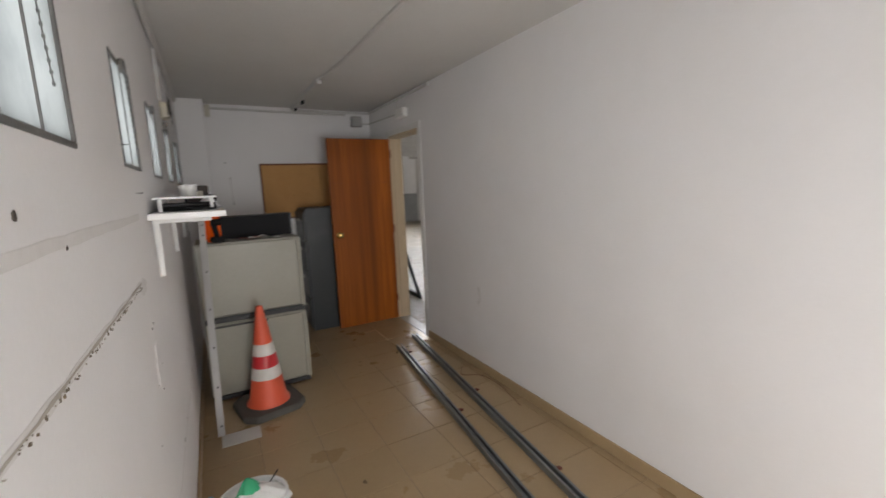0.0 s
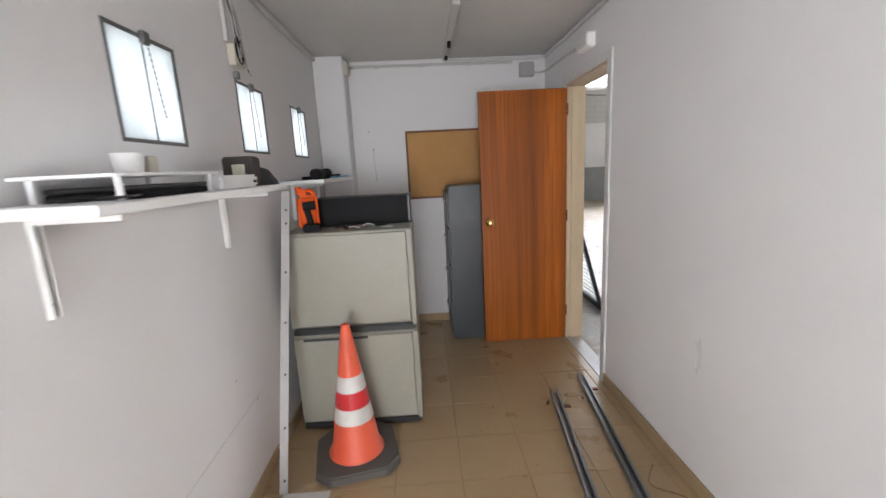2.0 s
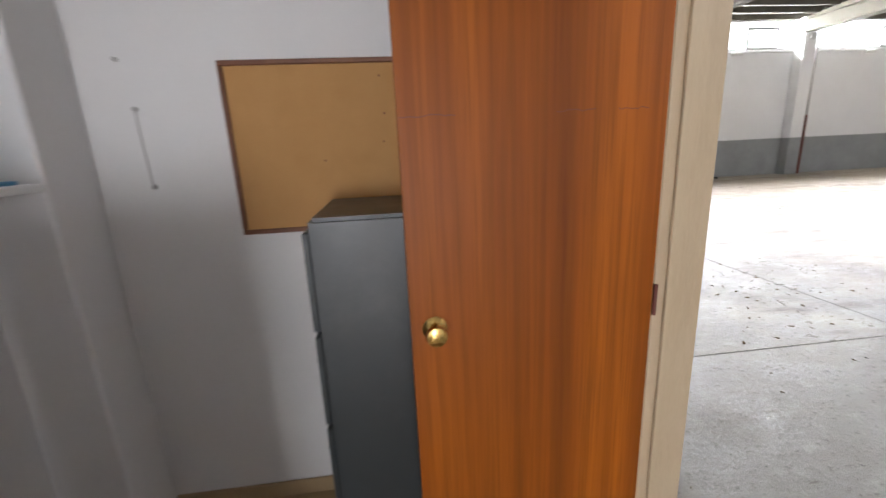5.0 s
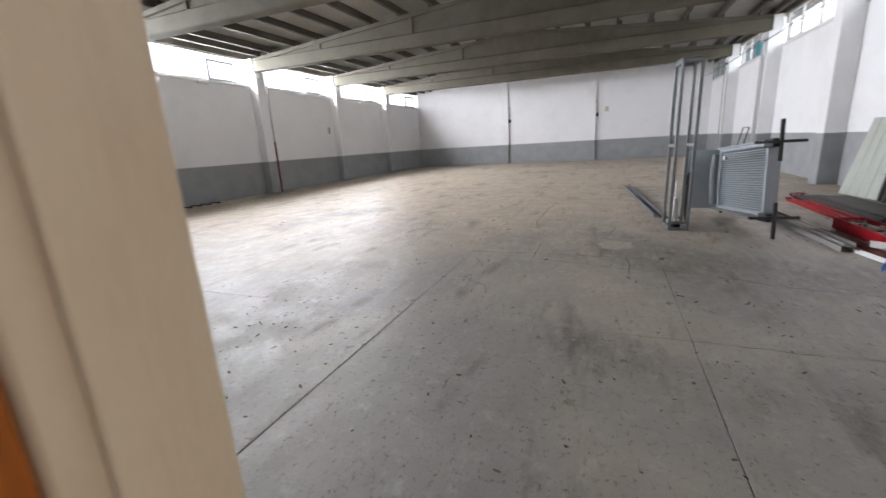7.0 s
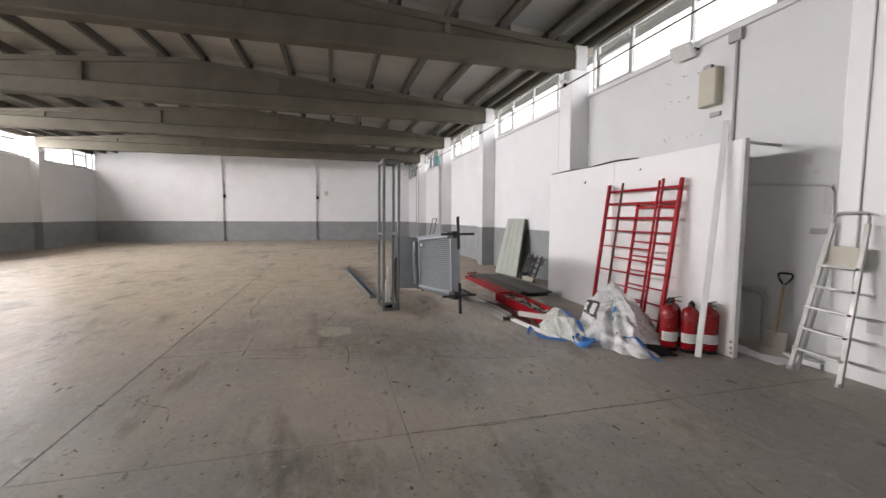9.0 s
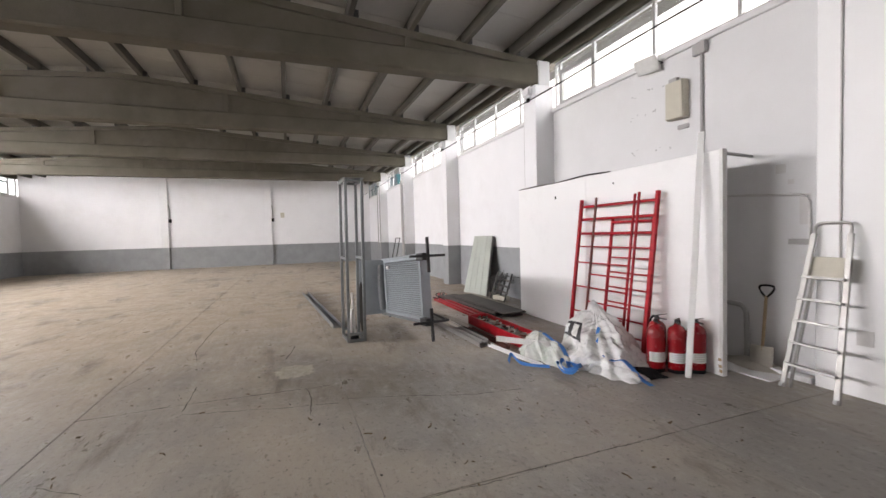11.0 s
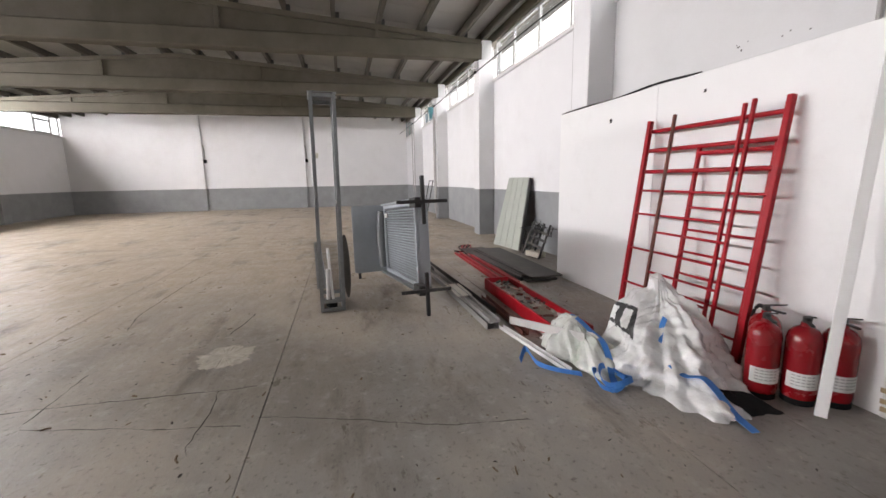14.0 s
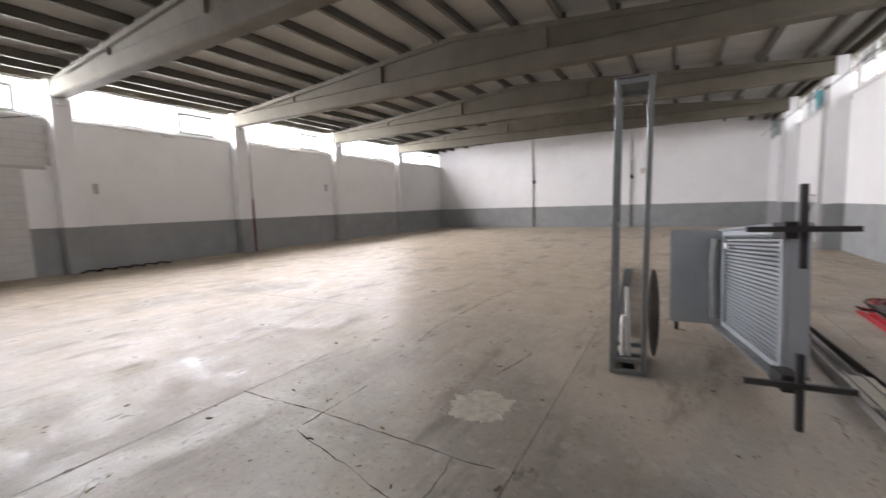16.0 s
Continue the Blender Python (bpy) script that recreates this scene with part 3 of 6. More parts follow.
# ---------------------------------------------------------------- the office's structure
OX, OYB, OYE, OZ = -2.0, -5.6, 0.6, 2.42
WINS = [-0.2, -1.02, -1.845, -2.635, -3.49, -4.3, -5.1]   # centres of the small windows
bm = B()
bx(bm, OX - 0.2, OYB - 0.2, -0.2, OX, OYE + 0.2, 1.6)
bx(bm, OX - 0.2, OYB - 0.2, 1.935, OX, OYE + 0.2, OZ + 0.2)
prev = OYB - 0.2
for c in sorted(WINS):
    bx(bm, OX - 0.2, prev, 1.6, OX, c - 0.17, 1.935)
    prev = c + 0.17
bx(bm, OX - 0.2, prev, 1.6, OX, OYE + 0.2, 1.935)
whole("wall_office_left", bm, OFFICE_WHITE, "white painted scarred office wall with small square windows", "wall", kind="structure")
slab("wall_office_end", OX, OYE, -0.2, 0.0, OYE + 0.2, OZ + 0.2, OFFICE_WHITE, "white painted office end wall")
# Rear wall out of view; its opening is invented for the fill lamp.
bm = B()
bx(bm, OX, OYB - 0.2, -0.2, 0.0, OYB, 0.4)
bx(bm, OX, OYB - 0.2, 1.6, 0.0, OYB, OZ + 0.2)
bx(bm, OX, OYB - 0.2, 0.4, -1.92, OYB, 1.6)
bx(bm, -0.84, OYB - 0.2, 0.4, 0.0, OYB, 1.6)
whole("wall_office_rear", bm, OFFICE_WHITE, "unseen white painted rear office wall with an opening added for light", "wall", kind="structure")
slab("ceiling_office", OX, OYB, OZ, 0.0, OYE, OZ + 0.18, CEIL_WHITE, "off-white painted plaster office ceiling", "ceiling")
slab("pilaster", -1.998, 0.36, -0.02, -1.75, OYE - 0.002, OZ - 0.002, OFFICE_WHITE, "white painted corner pilaster in the office", "pilaster", 0.008)


def small_window(y):
    t = thing("window_office", "small square frosted window in grey steel frame", "window", group="office windows", kind="structure")
    b = B()
    x = OX + 0.004
    for q in ((-0.17, 0, 0.17, 0.012), (-0.17, 0.323, 0.17, 0.335), (-0.17, 0.012, -0.158, 0.323), (0.158, 0.012, 0.17, 0.323)):
        bx(b, x - 0.05, y + q[0], 1.6 + q[1], x, y + q[2], 1.6 + q[3], 0.002)
    part("window_frame", b, FRAME_G, t)
    b = B()
    bx(b, x - 0.012, y - 0.158, 1.612, x - 0.006, y + 0.158, 1.923)
    part("pane", b, FROST, t).visible_shadow = False
    b = B()
    bx(b, x - 0.004, y - 0.015, 1.905, x + 0.014, y + 0.02, 1.945, 0.004)
    part("catch", b, FRAME_G, t)
    b = B()
    for k in range(13):
        lathe(b, [(0.003, -0.002), (0.005, 0.0), (0.003, 0.002)], 8, pose(x + 0.008, y + 0.01 + 0.003 * k, 1.895 - k * 0.017, 0, 90, 0))
    tube(b, curve([(x + 0.008, y + 0.01, 1.9), (x + 0.008, y + 0.035, 1.75), (x + 0.008, y + 0.045, 1.69)], 4), 0.0012, 5)
    part("pull_chain", b, FRAME_G, t)
    part("glazing_bar", bx(B(), x - 0.0055, y - 0.003, 1.612, x - 0.002, y + 0.001, 1.923), FRAME_G, t)
    return t


for c in WINS:
    small_window(c)

# skirting
for nm, q in (("baseboard_right", (-0.012, OYB, 0.0, -0.001, -0.77, 0.075)), ("baseboard_left", (OX + 0.001, OYB, 0.0, OX + 0.012, 0.355, 0.075)),
              ("baseboard_end", (-1.745, OYE - 0.012, 0.0, -0.002, OYE - 0.001, 0.075))):
    slab(nm, *q, SKIRT, "tan ceramic tile skirting along the office wall", "baseboard", 0.003)

# door frame, door leaf and threshold
t = thing("door_frame", "worn cream painted wooden door frame", "door frame", kind="structure")
b = B()
bx(b, -0.004, 0.0, 0, XN + 0.020, 0.033, 2.04, 0.004)
part("jamb", b, CREAM, t)
b = B()
bx(b, -0.004, -0.733, 0, XN + 0.020, -0.70, 2.04, 0.004)
part("jamb", b, CREAM, t)
b = B()
bx(b, -0.004, -0.733, 2.04, XN + 0.020, 0.033, 2.073, 0.004)
part("head", b, CREAM, t)
b = B()
bx(b, 0.030, -0.012, 0, XN + 0.016, -0.001, 2.035, 0.002)
part("door_stop", b, CREAM, t)
for q in ((-0.014, -0.775, 0, -0.0005, -0.72, 2.06), (-0.014, -0.775, 2.06, -0.0005, 0.075, 2.115), (-0.014, 0.022, 0, -0.0005, 0.075, 2.06)):
    part("casing", bx(B(), *q, 0.003), FRAME_W, t, "white painted casing")
slab("threshold", 0.0, -0.70, -0.02, XN, 0.0, 0.004, MARBLE, "worn grey stone threshold in the doorway", "threshold", 0.002)

door = thing("door_1", "varnished reddish brown wooden door standing open", "door", pose(-0.003, 0.03, 0.008), kind="structure")
part("leaf", bx(B(), -0.69, -0.04, 0.0, -0.008, 0.0, 2.022, 0.002), DOOR, door)
random.seed(4)
for x0, x1 in ((-0.685, -0.55), (-0.30, -0.20), (-0.14, -0.06)):
    b = B()
    pts = []
    for k in range(12):
        xx = x0 + (x1 - x0) * k / 11
        pts.append((xx, -0.0402, 1.562 + random.uniform(-0.003, 0.003) ))
    ribbon(b, pts, 0.0018, 0.0008, (0, 0, 1))
    part("crack", b, RUSTY, door, "fine dark crack across the veneer")
b = B()
lathe(b, [(0.0, -0.0), (0.032, 0.0), (0.034, 0.004), (0.028, 0.009), (0.012, 0.012), (0.011, 0.028), (0.024, 0.036), (0.029, 0.048), (0.026, 0.06), (0.012, 0.065), (0.0, 0.065)], 24, pose(-0.626, -0.04, 1.02, 90, 0, 0))
part("door_knob", b, BRASS, door, "round worn brass knob", True)
for z in (0.2, 1.0, 1.82):
    part("hinge", rod(B(), (-0.002, -0.043, z), (-0.002, -0.043, z + 0.09), 0.006), RUSTY, door)
from mathutils import bvhtree

# ---------------------------------------------------------------- the office's things


def cone():
    t = thing("traffic_cone", "dirty orange traffic cone with white bands on rubber base", "traffic cone", pose(-1.575, -1.31, 0.0, 0, 0, 12))
    b = B()
    r = 0.212
    pts = []
    for sx, sy in ((1, 1), (-1, 1), (-1, -1), (1, -1)):
        c = [(r, r - 0.07), (r - 0.07, r)]
        if sx * sy < 0:
            c.reverse()
        pts += [(sx * u, sy * v) for u, v in c]
    lo = [b.verts.new((u, v, 0.0)) for u, v in pts]
    hi = [b.verts.new((u * 0.97, v * 0.97, 0.045)) for u, v in pts]
    for k in range(8):
        b.faces.new((lo[k], lo[(k + 1) % 8], hi[(k + 1) % 8], hi[k]))
    b.faces.new(lo[::-1])
    b.faces.new(hi)
    bmesh.ops.bevel(b, geom=list(b.edges), offset=0.008, segments=2, affect="EDGES")
    part("base", b, RUBBER, t, "octagonal dusty black rubber base", True)

    def rad(z):
        return 0.128 - (0.128 - 0.022) * (z - 0.045) / 0.69
    for nm, z0, z1, mt, lab, out in (("body", 0.045, 0.72, ORANGE, "", 0.0), ("reflective_band", 0.23, 0.31, CONE_W, "grubby white reflective band", 0.0015),
                                     ("red_band", 0.31, 0.395, CONE_RED, "crimson reflective band", 0.0015), ("reflective_band", 0.395, 0.475, CONE_W, "grubby white reflective band", 0.0015)):
        b = B()
        prof = [(rad(z0) + out, z0), (rad(z1) + out, z1)]
        if nm == "body":
            prof = [(0.146, 0.042), (0.140, 0.055), (rad(0.075), 0.075), (rad(0.70), 0.70), (0.024, 0.715), (0.021, 0.735), (0.014, 0.738)]
        lathe(b, prof, 32)
        part(nm, b, mt, t, lab, True)


cone()


def cabinet_unit(z0, top_unit):
    t = thing("storage_cabinet", "beige enamelled steel cabinet standing on a stack" if top_unit else "beige enamelled steel cabinet on dark plinth",
              "cabinet", pose(-1.225, -1.07, z0), "stacked cabinets")
    w, d, h = 0.70, 0.44, 0.575
    part("body", bx(B(), -w, 0.012, 0.03, 0, d, h, 0.006), CABINET, t)
    part("door", bx(B(), -w + 0.006, -0.008, 0.05, -0.028, 0.011, h - 0.012, 0.006), CABINET, t)
    part("corner_post", bx(B(), -0.024, -0.006, 0.03, 0.002, 0.012, h - 0.004, 0.003), CABINET, t)
    # Black plinth; on the upper unit the black stands for the gap's shadow.
    part("plinth", bx(B(), -w + 0.01, 0.0, 0.0, -0.006, d - 0.02, 0.029, 0.002), BLACK, t, "black recessed plinth, painted as shadow under the upper cabinet")
    if top_unit:
        # Dark strip that paints the shadow line between the two cabinets.
        part("shadow_strip", bx(B(), -w + 0.02, -0.012, 0.034, -0.02, -0.002, 0.044, 0.003), FILING, t)
    else:
        part("slot", bx(B(), -w + 0.06, -0.0095, h - 0.03, -0.28, -0.0085, h - 0.015), BLACK, t, "dark grip slot")


cabinet_unit(0.012, False)
cabinet_unit(0.592, True)

t = thing("filing_cabinet", "dark grey steel filing cabinet behind the open door", "filing cabinet", pose(-0.97, 0.10, 0.0))
part("body", bx(B(), 0.02, 0.0, 0.0, 0.62, 0.46, 1.325, 0.012, seg=2), FILING, t)
for k in range(4):
    z = 0.06 + k * 0.31
    d = part("drawer", bx(B(), 0.0, 0.012, z, 0.019, 0.448, z + 0.295, 0.004), FILING, t)
    part("handle", bx(B(), -0.018, 0.16, z + 0.2, 0.0, 0.30, z + 0.22, 0.005), ALU, d, "small worn metal handle")
    part("lock", rod(B(), (-0.006, 0.04, z + 0.21), (0.0, 0.04, z + 0.21), 0.008), ALU, d)

t = thing("cork_board", "cork notice board in thin brown wooden frame", "notice board", pose(-1.285, 0.6, 1.205))
part("cork_panel", bx(B(), 0.012, -0.014, 0.012, 0.90, -0.003, 0.60), CORK, t)
for q in ((0, 0, 0.912, 0.018), (0, 0.594, 0.912, 0.612), (0, 0.018, 0.018, 0.594), (0.894, 0.018, 0.912, 0.594)):
    part("frame_strip", bx(B(), q[0], -0.022, q[1], q[2], -0.001, q[3], 0.003), BROWN, t)
for x, z in ((0.55, 0.55), (0.56, 0.42), (0.55, 0.32), (0.33, 0.26)):
    part("pin", rod(B(), (x, -0.0145, z), (x, -0.018, z), 0.004, 8), BROWN, t)


def shelf(name_label, y0, y1, depth, brackets, m=None):
    t = thing("wall_shelf", name_label, "shelf", pose(OX, 0, 1.42) if m is None else m)
    part("board", bx(B(), 0.002, y0, 0.0, depth, y1, 0.024, 0.003), PANELW, t)
    for y in brackets:
        b = bx(B(), 0.002, y - 0.011, -0.235, 0.007, y + 0.011, -0.001, 0.002)
        for sy in (-0.011, 0.0085):
            bx(b, 0.0072, y + sy, -0.232, 0.022, y + sy + 0.0025, -0.001, 0.001)
        br = part("bracket", b, FRAME_W, t, "white steel shelf bracket")
        part("bracket_arm", bx(B(), 0.009, y - 0.012, -0.02, depth * 0.8, y + 0.012, -0.001, 0.002), FRAME_W, br)
        part("screw", rod(B(), (0.008, y, -0.2), (0.012, y, -0.2), 0.005, 8), BLACK, br)
    return t


shelf("long white laminate wall shelf on steel brackets", -2.5, -1.42, 0.26, (-2.36, -1.51))
shelf("short white laminate wall shelf crowded with small things", -0.74, 0.352, 0.26, (-0.55, 0.1))

t = thing("shelf_post", "slotted grey steel angle standing on the floor", "steel angle", Matrix.Translation((-1.885, -1.557, 0.003)) @ pose(0, 0, 0, -18.2, 1.2, 0))
b = B()
bx(b, -0.02, -0.003, 0.0, 0.02, 0.0, 1.47)
bx(b, -0.02, 0.0, 0.0, -0.017, 0.035, 1.47)
part("angle", b, PVC, t)
for z in (0.06, 0.3, 0.55, 0.8, 1.05, 1.3, 1.37):
    part("bolt_hole", rod(B(), (0.004, -0.0035, z), (0.004, -0.0045, z), 0.006, 10), BLACK, t)
whole("floor_plate", bx(B(), -1.885, -1.70, 0.0005, -1.665, -1.56, 0.006, 0.001), PVCW, "thin grey sheet offcut lying on the tiles", "metal sheet")

# on the long shelf
LEATHER = mat("dark_leather", (0.022, 0.014, 0.010), (0.03, 0.02, 0.014), 0.6, scale=20, bump=0.2)
z = 1.4445
t = thing("laptop", "closed dark laptop lying on papers on the shelf", "laptop", pose(-1.88, -2.16, z, 0, 0, 4))
part("lower_case", bx(B(), -0.10, -0.18, 0.0, 0.10, 0.16, 0.018, 0.005), BLACKP, t)
part("lid", bx(B(), -0.10, -0.18, 0.019, 0.10, 0.16, 0.03, 0.004), BLACK, t)
b = B()
bx(b, -1.985, -2.40, z + 0.05, -1.765, -1.97, z + 0.058, 0.002)
for x, y in ((-1.965, -2.37), (-1.785, -2.37), (-1.965, -1.99), (-1.785, -1.99)):
    rod(b, (x, y, z), (x, y, z + 0.051), 0.008, 8)
whole("monitor_stand", b, PANELW, "thin grey tray on short feet above a laptop", "tray")
t = thing("plastic_tub", "small clear plastic tub with a yellow packet", "tub", pose(-1.87, -2.20, z + 0.058))
b = B()
lathe(b, [(0.03, 0), (0.036, 0.05), (0.034, 0.05), (0.028, 0.004), (0.0, 0.004)], 16)
part("tub", b, PAPER, t, "", True)
part("packet", bx(B(), -0.018, 0.045, 0.0, 0.02, 0.085, 0.045, 0.004), BEIGE, t)
t = thing("power_adapter", "long white plastic power strip with dark inlets", "power strip", pose(-1.80, -1.80, z))
part("case", bx(B(), -0.03, -0.15, 0.0, 0.03, 0.14, 0.045, 0.008, seg=2), PAPER, t)
for y in (0.11,):
    part("socket", bx(B(), 0.0302, y - 0.012, 0.016, 0.032, y + 0.012, 0.026, 0.0005), BLACKP, t)
t = thing("pouch", "dark brown leather camera pouch on the shelf", "pouch", pose(-1.84, -1.575, z, 0, 0, 8))
part("pouch_body", bx(B(), -0.07, -0.07, 0, 0.04, 0.05, 0.115, 0.006, seg=2), LEATHER, t)
part("clasp", bx(B(), -0.035, -0.073, 0.045, 0.01, -0.0705, 0.085, 0.001), BEIGE, t)
t = thing("scissors", "black scissors lying open on the shelf end", "scissors", pose(-1.80, -2.44, z, 0, 0, 65))
part("blade", bar(B(), (0, 0, 0.006), (0.10, 0.012, 0.006), 0.012, 0.003), BLACK, t)
part("blade", bar(B(), (0, 0.01, 0.009), (0.10, -0.004, 0.009), 0.012, 0.003), BLACK, t)
b = B()
for sy in (-1, 1):
    tube(b, [(-0.03 + 0.026 * math.cos(a), sy * 0.02 + 0.018 * math.sin(a), 0.008) for a in [k * math.pi / 6 for k in range(13)]], 0.004, 6)
part("finger_grip", b, BLACKP, t)

# on the short shelf
b = B()
lathe(b, [(0.03, 0), (0.033, 0.004), (0.033, 0.05), (0.029, 0.055), (0.029, 0.15), (0.033, 0.155), (0.033, 0.215), (0.03, 0.22)], 20, pose(-1.80, -0.70, z + 0.034, -90, 0, -8))
whole("torch", b, BLACKP, "black cylindrical torch lying on the shelf", "torch", smooth=True)
t = thing("tool_tray", "light blue plastic tray of small parts", "tray", pose(-1.87, 0.14, z))
part("tray", bx(B(), -0.09, -0.17, 0, 0.09, 0.17, 0.012, 0.004), BLUEP, t)
part("tool", rod(B(), (0.0, -0.1, 0.02), (0.03, 0.12, 0.02), 0.008), BLACKP, t)
t = thing("shelf_clutter", "flat dark box and grey adapter on the shelf", "small box", pose(-1.89, -0.36, z))
part("flat_box", bx(B(), -0.07, -0.06, 0, 0.06, 0.09, 0.02, 0.004), BLACKP, t)
part("adapter", bx(B(), -0.05, 0.12, 0, 0.05, 0.22, 0.025, 0.005), PVC, t)

# on the cabinets
z = 1.168
t = thing("black_tray", "long black steel tray case on the cabinet", "metal case", pose(-1.79, -0.82, z))
part("front_panel", bx(B(), 0, 0, 0.0, 0.545, 0.006, 0.165, 0.002), BLACKP, t)
part("case", bx(B(), 0.002, 0.0065, 0.0, 0.56, 0.17, 0.16, 0.003), FILING, t)
part("lid", bx(B(), -0.004, 0.012, 0.161, 0.566, 0.175, 0.168, 0.002), DARKMAT, t)
t = thing("oil_bottle", "orange plastic oil bottle with moulded grip", "bottle", pose(-1.80, -0.93, z, 0, 0, 20))
b = B()
bx(b, -0.055, -0.035, 0, 0.055, 0.035, 0.20, 0.02, seg=3)
bx(b, -0.05, -0.03, 0.19, 0.0, 0.03, 0.235, 0.012, seg=2)
part("bottle_body", b, ORANGEP, t, "", True)
b = B()
tube(b, curve([(-0.02, 0, 0.18), (-0.005, 0, 0.215), (0.02, 0, 0.222), (0.04, 0, 0.20), (0.045, 0, 0.165)], 5), 0.013, 10)
part("grip", b, ORANGEP, t, "", True)
part("cap", rod(B(), (-0.035, 0, 0.205), (-0.04, 0, 0.245), 0.016, 14), ORANGEP, t)
t = thing("cordless_drill", "black cordless drill standing on its battery", "drill", pose(-1.77, -1.0, z, 0, 0, 10))
part("battery", bx(B(), -0.045, -0.035, 0, 0.045, 0.035, 0.04, 0.008, seg=2), BLACKP, t)
part("grip", bar(B(), (0, 0, 0.038), (-0.015, 0, 0.125), 0.036, 0.032, 0.008), BLACKP, t)
part("motor_housing", rod(B(), (-0.035, 0, 0.14), (0.03, 0, 0.145), 0.024, 16), BLACKP, t, "", True)
random.seed(11)
t = thing("cable_scraps", "small heap of keys and cable scraps", "scraps", pose(-1.6, -0.98, z))
for k in range(7):
    p = Vector((random.uniform(-0.07, 0.1), random.uniform(-0.05, 0.05), 0.004 + 0.001 * k))
    part("scrap", tube(B(), curve([p, p + Vector((0.03, random.uniform(-0.03, 0.03), 0.012)), p + Vector((0.07, random.uniform(-0.03, 0.03), 0.0))], 4), 0.0035, 6), (BLACKP, PAPER, RUSTY)[k % 3], t)
whole("paper_slip", bx(B(), -1.40, -0.98, z + 0.0005, -1.33, -0.93, z + 0.004, 0.001), PAPER, "small printed card on the cabinet", "card")
whole("pliers_card", bx(B(), -1.44, -0.90, z + 0.0005, -1.37, -0.87, z + 0.012, 0.003), BLACKP, "small black gadget on the cabinet", "gadget")

# the two channel rails on the floor
def rail(p, q, label):
    t = thing("steel_rail", label, "steel rail", Matrix.Translation(p) @ (Vector(q) - Vector(p)).to_track_quat("Y", "Z").to_matrix().to_4x4(), "steel rails")
    n = (Vector(q) - Vector(p)).length
    b = B()
    bx(b, -0.024, 0, 0.0, 0.024, n, 0.003)
    bx(b, -0.024, 0, 0.003, -0.021, n, 0.04)
    bx(b, 0.021, 0, 0.003, 0.024, n, 0.04)
    bx(b, -0.021, 0, 0.037, -0.011, n, 0.04)
    bx(b, 0.011, 0, 0.037, 0.021, n, 0.04)
    part("channel", b, GALV, t)
    for k, y in enumerate((0.14, 1.25, 2.2)):
        part("foot_clip", bx(B(), -0.075, y, 0.0, -0.025, y + 0.025, 0.012, 0.003), RUSTY, t, "rusty fixing clip")


rail((-0.375, -0.86, 0.001), (-0.70, -3.55, 0.001), "grey steel channel rail lying on the tiles")
rail((-0.135, -0.69, 0.001), (-0.50, -3.75, 0.001), "grey steel channel rail lying beside the wall")

# bucket lined with a bag
t = thing("bucket", "white plastic bucket full of rubbish bags", "bucket", pose(-1.77, -2.62, 0.0))
part("pail", lathe(B(), [(0.11, 0), (0.135, 0.26), (0.14, 0.27), (0.13, 0.27), (0.107, 0.01), (0.0, 0.01)], 28), PANELW, t, "", True)
random.seed(3)


def crumple(rx, ry, h, seed, sharp=1.0, n=46, skew=(0.0, 0.0), ridge=0.16, mark=None, power=1.7, pleat=0.0):
    """A crumpled bag lying in a heap: a low dome broken by folds and creases."""
    bm = B()
    off = Vector((seed * 7.3, seed * 3.1, seed * 1.7))
    rings = []
    m = n // 2
    for i in range(m + 1):
        u = i / m
        ring = []
        for k in range(n):
            a = 2 * math.pi * k / n
            d = Vector((math.cos(a), math.sin(a), 0))
            edge = 1 + 0.22 * noise.noise(d * 1.6 + off) + 0.10 * noise.noise(d * 5 + off)
            x, y = u * rx * edge * d.x, u * ry * edge * d.y
            q = Vector((x, y, 0)) * 5 + off
            fold = 1 - abs(noise.noise(q * 1.2)) * 2
            fine = 1 - abs(noise.noise(q * 3.1)) * 2
            zz = h * ((1 - u ** power) ** (0.95 * sharp)) * (0.86 + ridge * fold + ridge * 0.55 * fine)
            if pleat:
                w = noise.noise(d * 2.3 + off) * 2.5
                zz += pleat * u ** 0.5 * (1 - u) * (1 - 2 * abs(math.sin(4.5 * a + w + 2.0 * u))) * 1.6 + pleat * 0.5 * (1 - u) * (1 - 2 * abs(math.sin(9 * a + 3 * w + 5 * u)))
            if u > 0.85:
                zz += 0.02 * abs(noise.noise(q * 2)) * (1 if u < 1 else 0)
            ring.append(bm.verts.new((x + skew[0] * (1 - u) + 0.03 * noise.noise(q * 2.5) * (1 - u * 0.5), y + skew[1] * (1 - u) + 0.03 * noise.noise(q * 2.2 + off), max(0.0, zz))))
            if i == 0:
                break
        rings.append(ring)
    for i, (s, t2) in enumerate(zip(rings, rings[1:])):
        for k in range(n):
            if i == 0:
                bm.faces.new((s[0], t2[k], t2[(k + 1) % n]))
            else:
                bm.faces.new((s[k], s[(k + 1) % n], t2[(k + 1) % n], t2[k]))
    bm.faces.new(rings[-1][::-1])
    if mark:
        for i in range(1, m):
            for k in range(n):
                fc = bm.faces.get((rings[i][k], rings[i][(k + 1) % n], rings[i + 1][(k + 1) % n], rings[i + 1][k]))
                if fc:
                    fc.material_index = mark(2 * math.pi * (k + 0.5) / n, (i + 0.5) / m)
    return bm


def moved(bm, m):
    bmesh.ops.transform(bm, matrix=m, verts=list(bm.verts))
    return bm


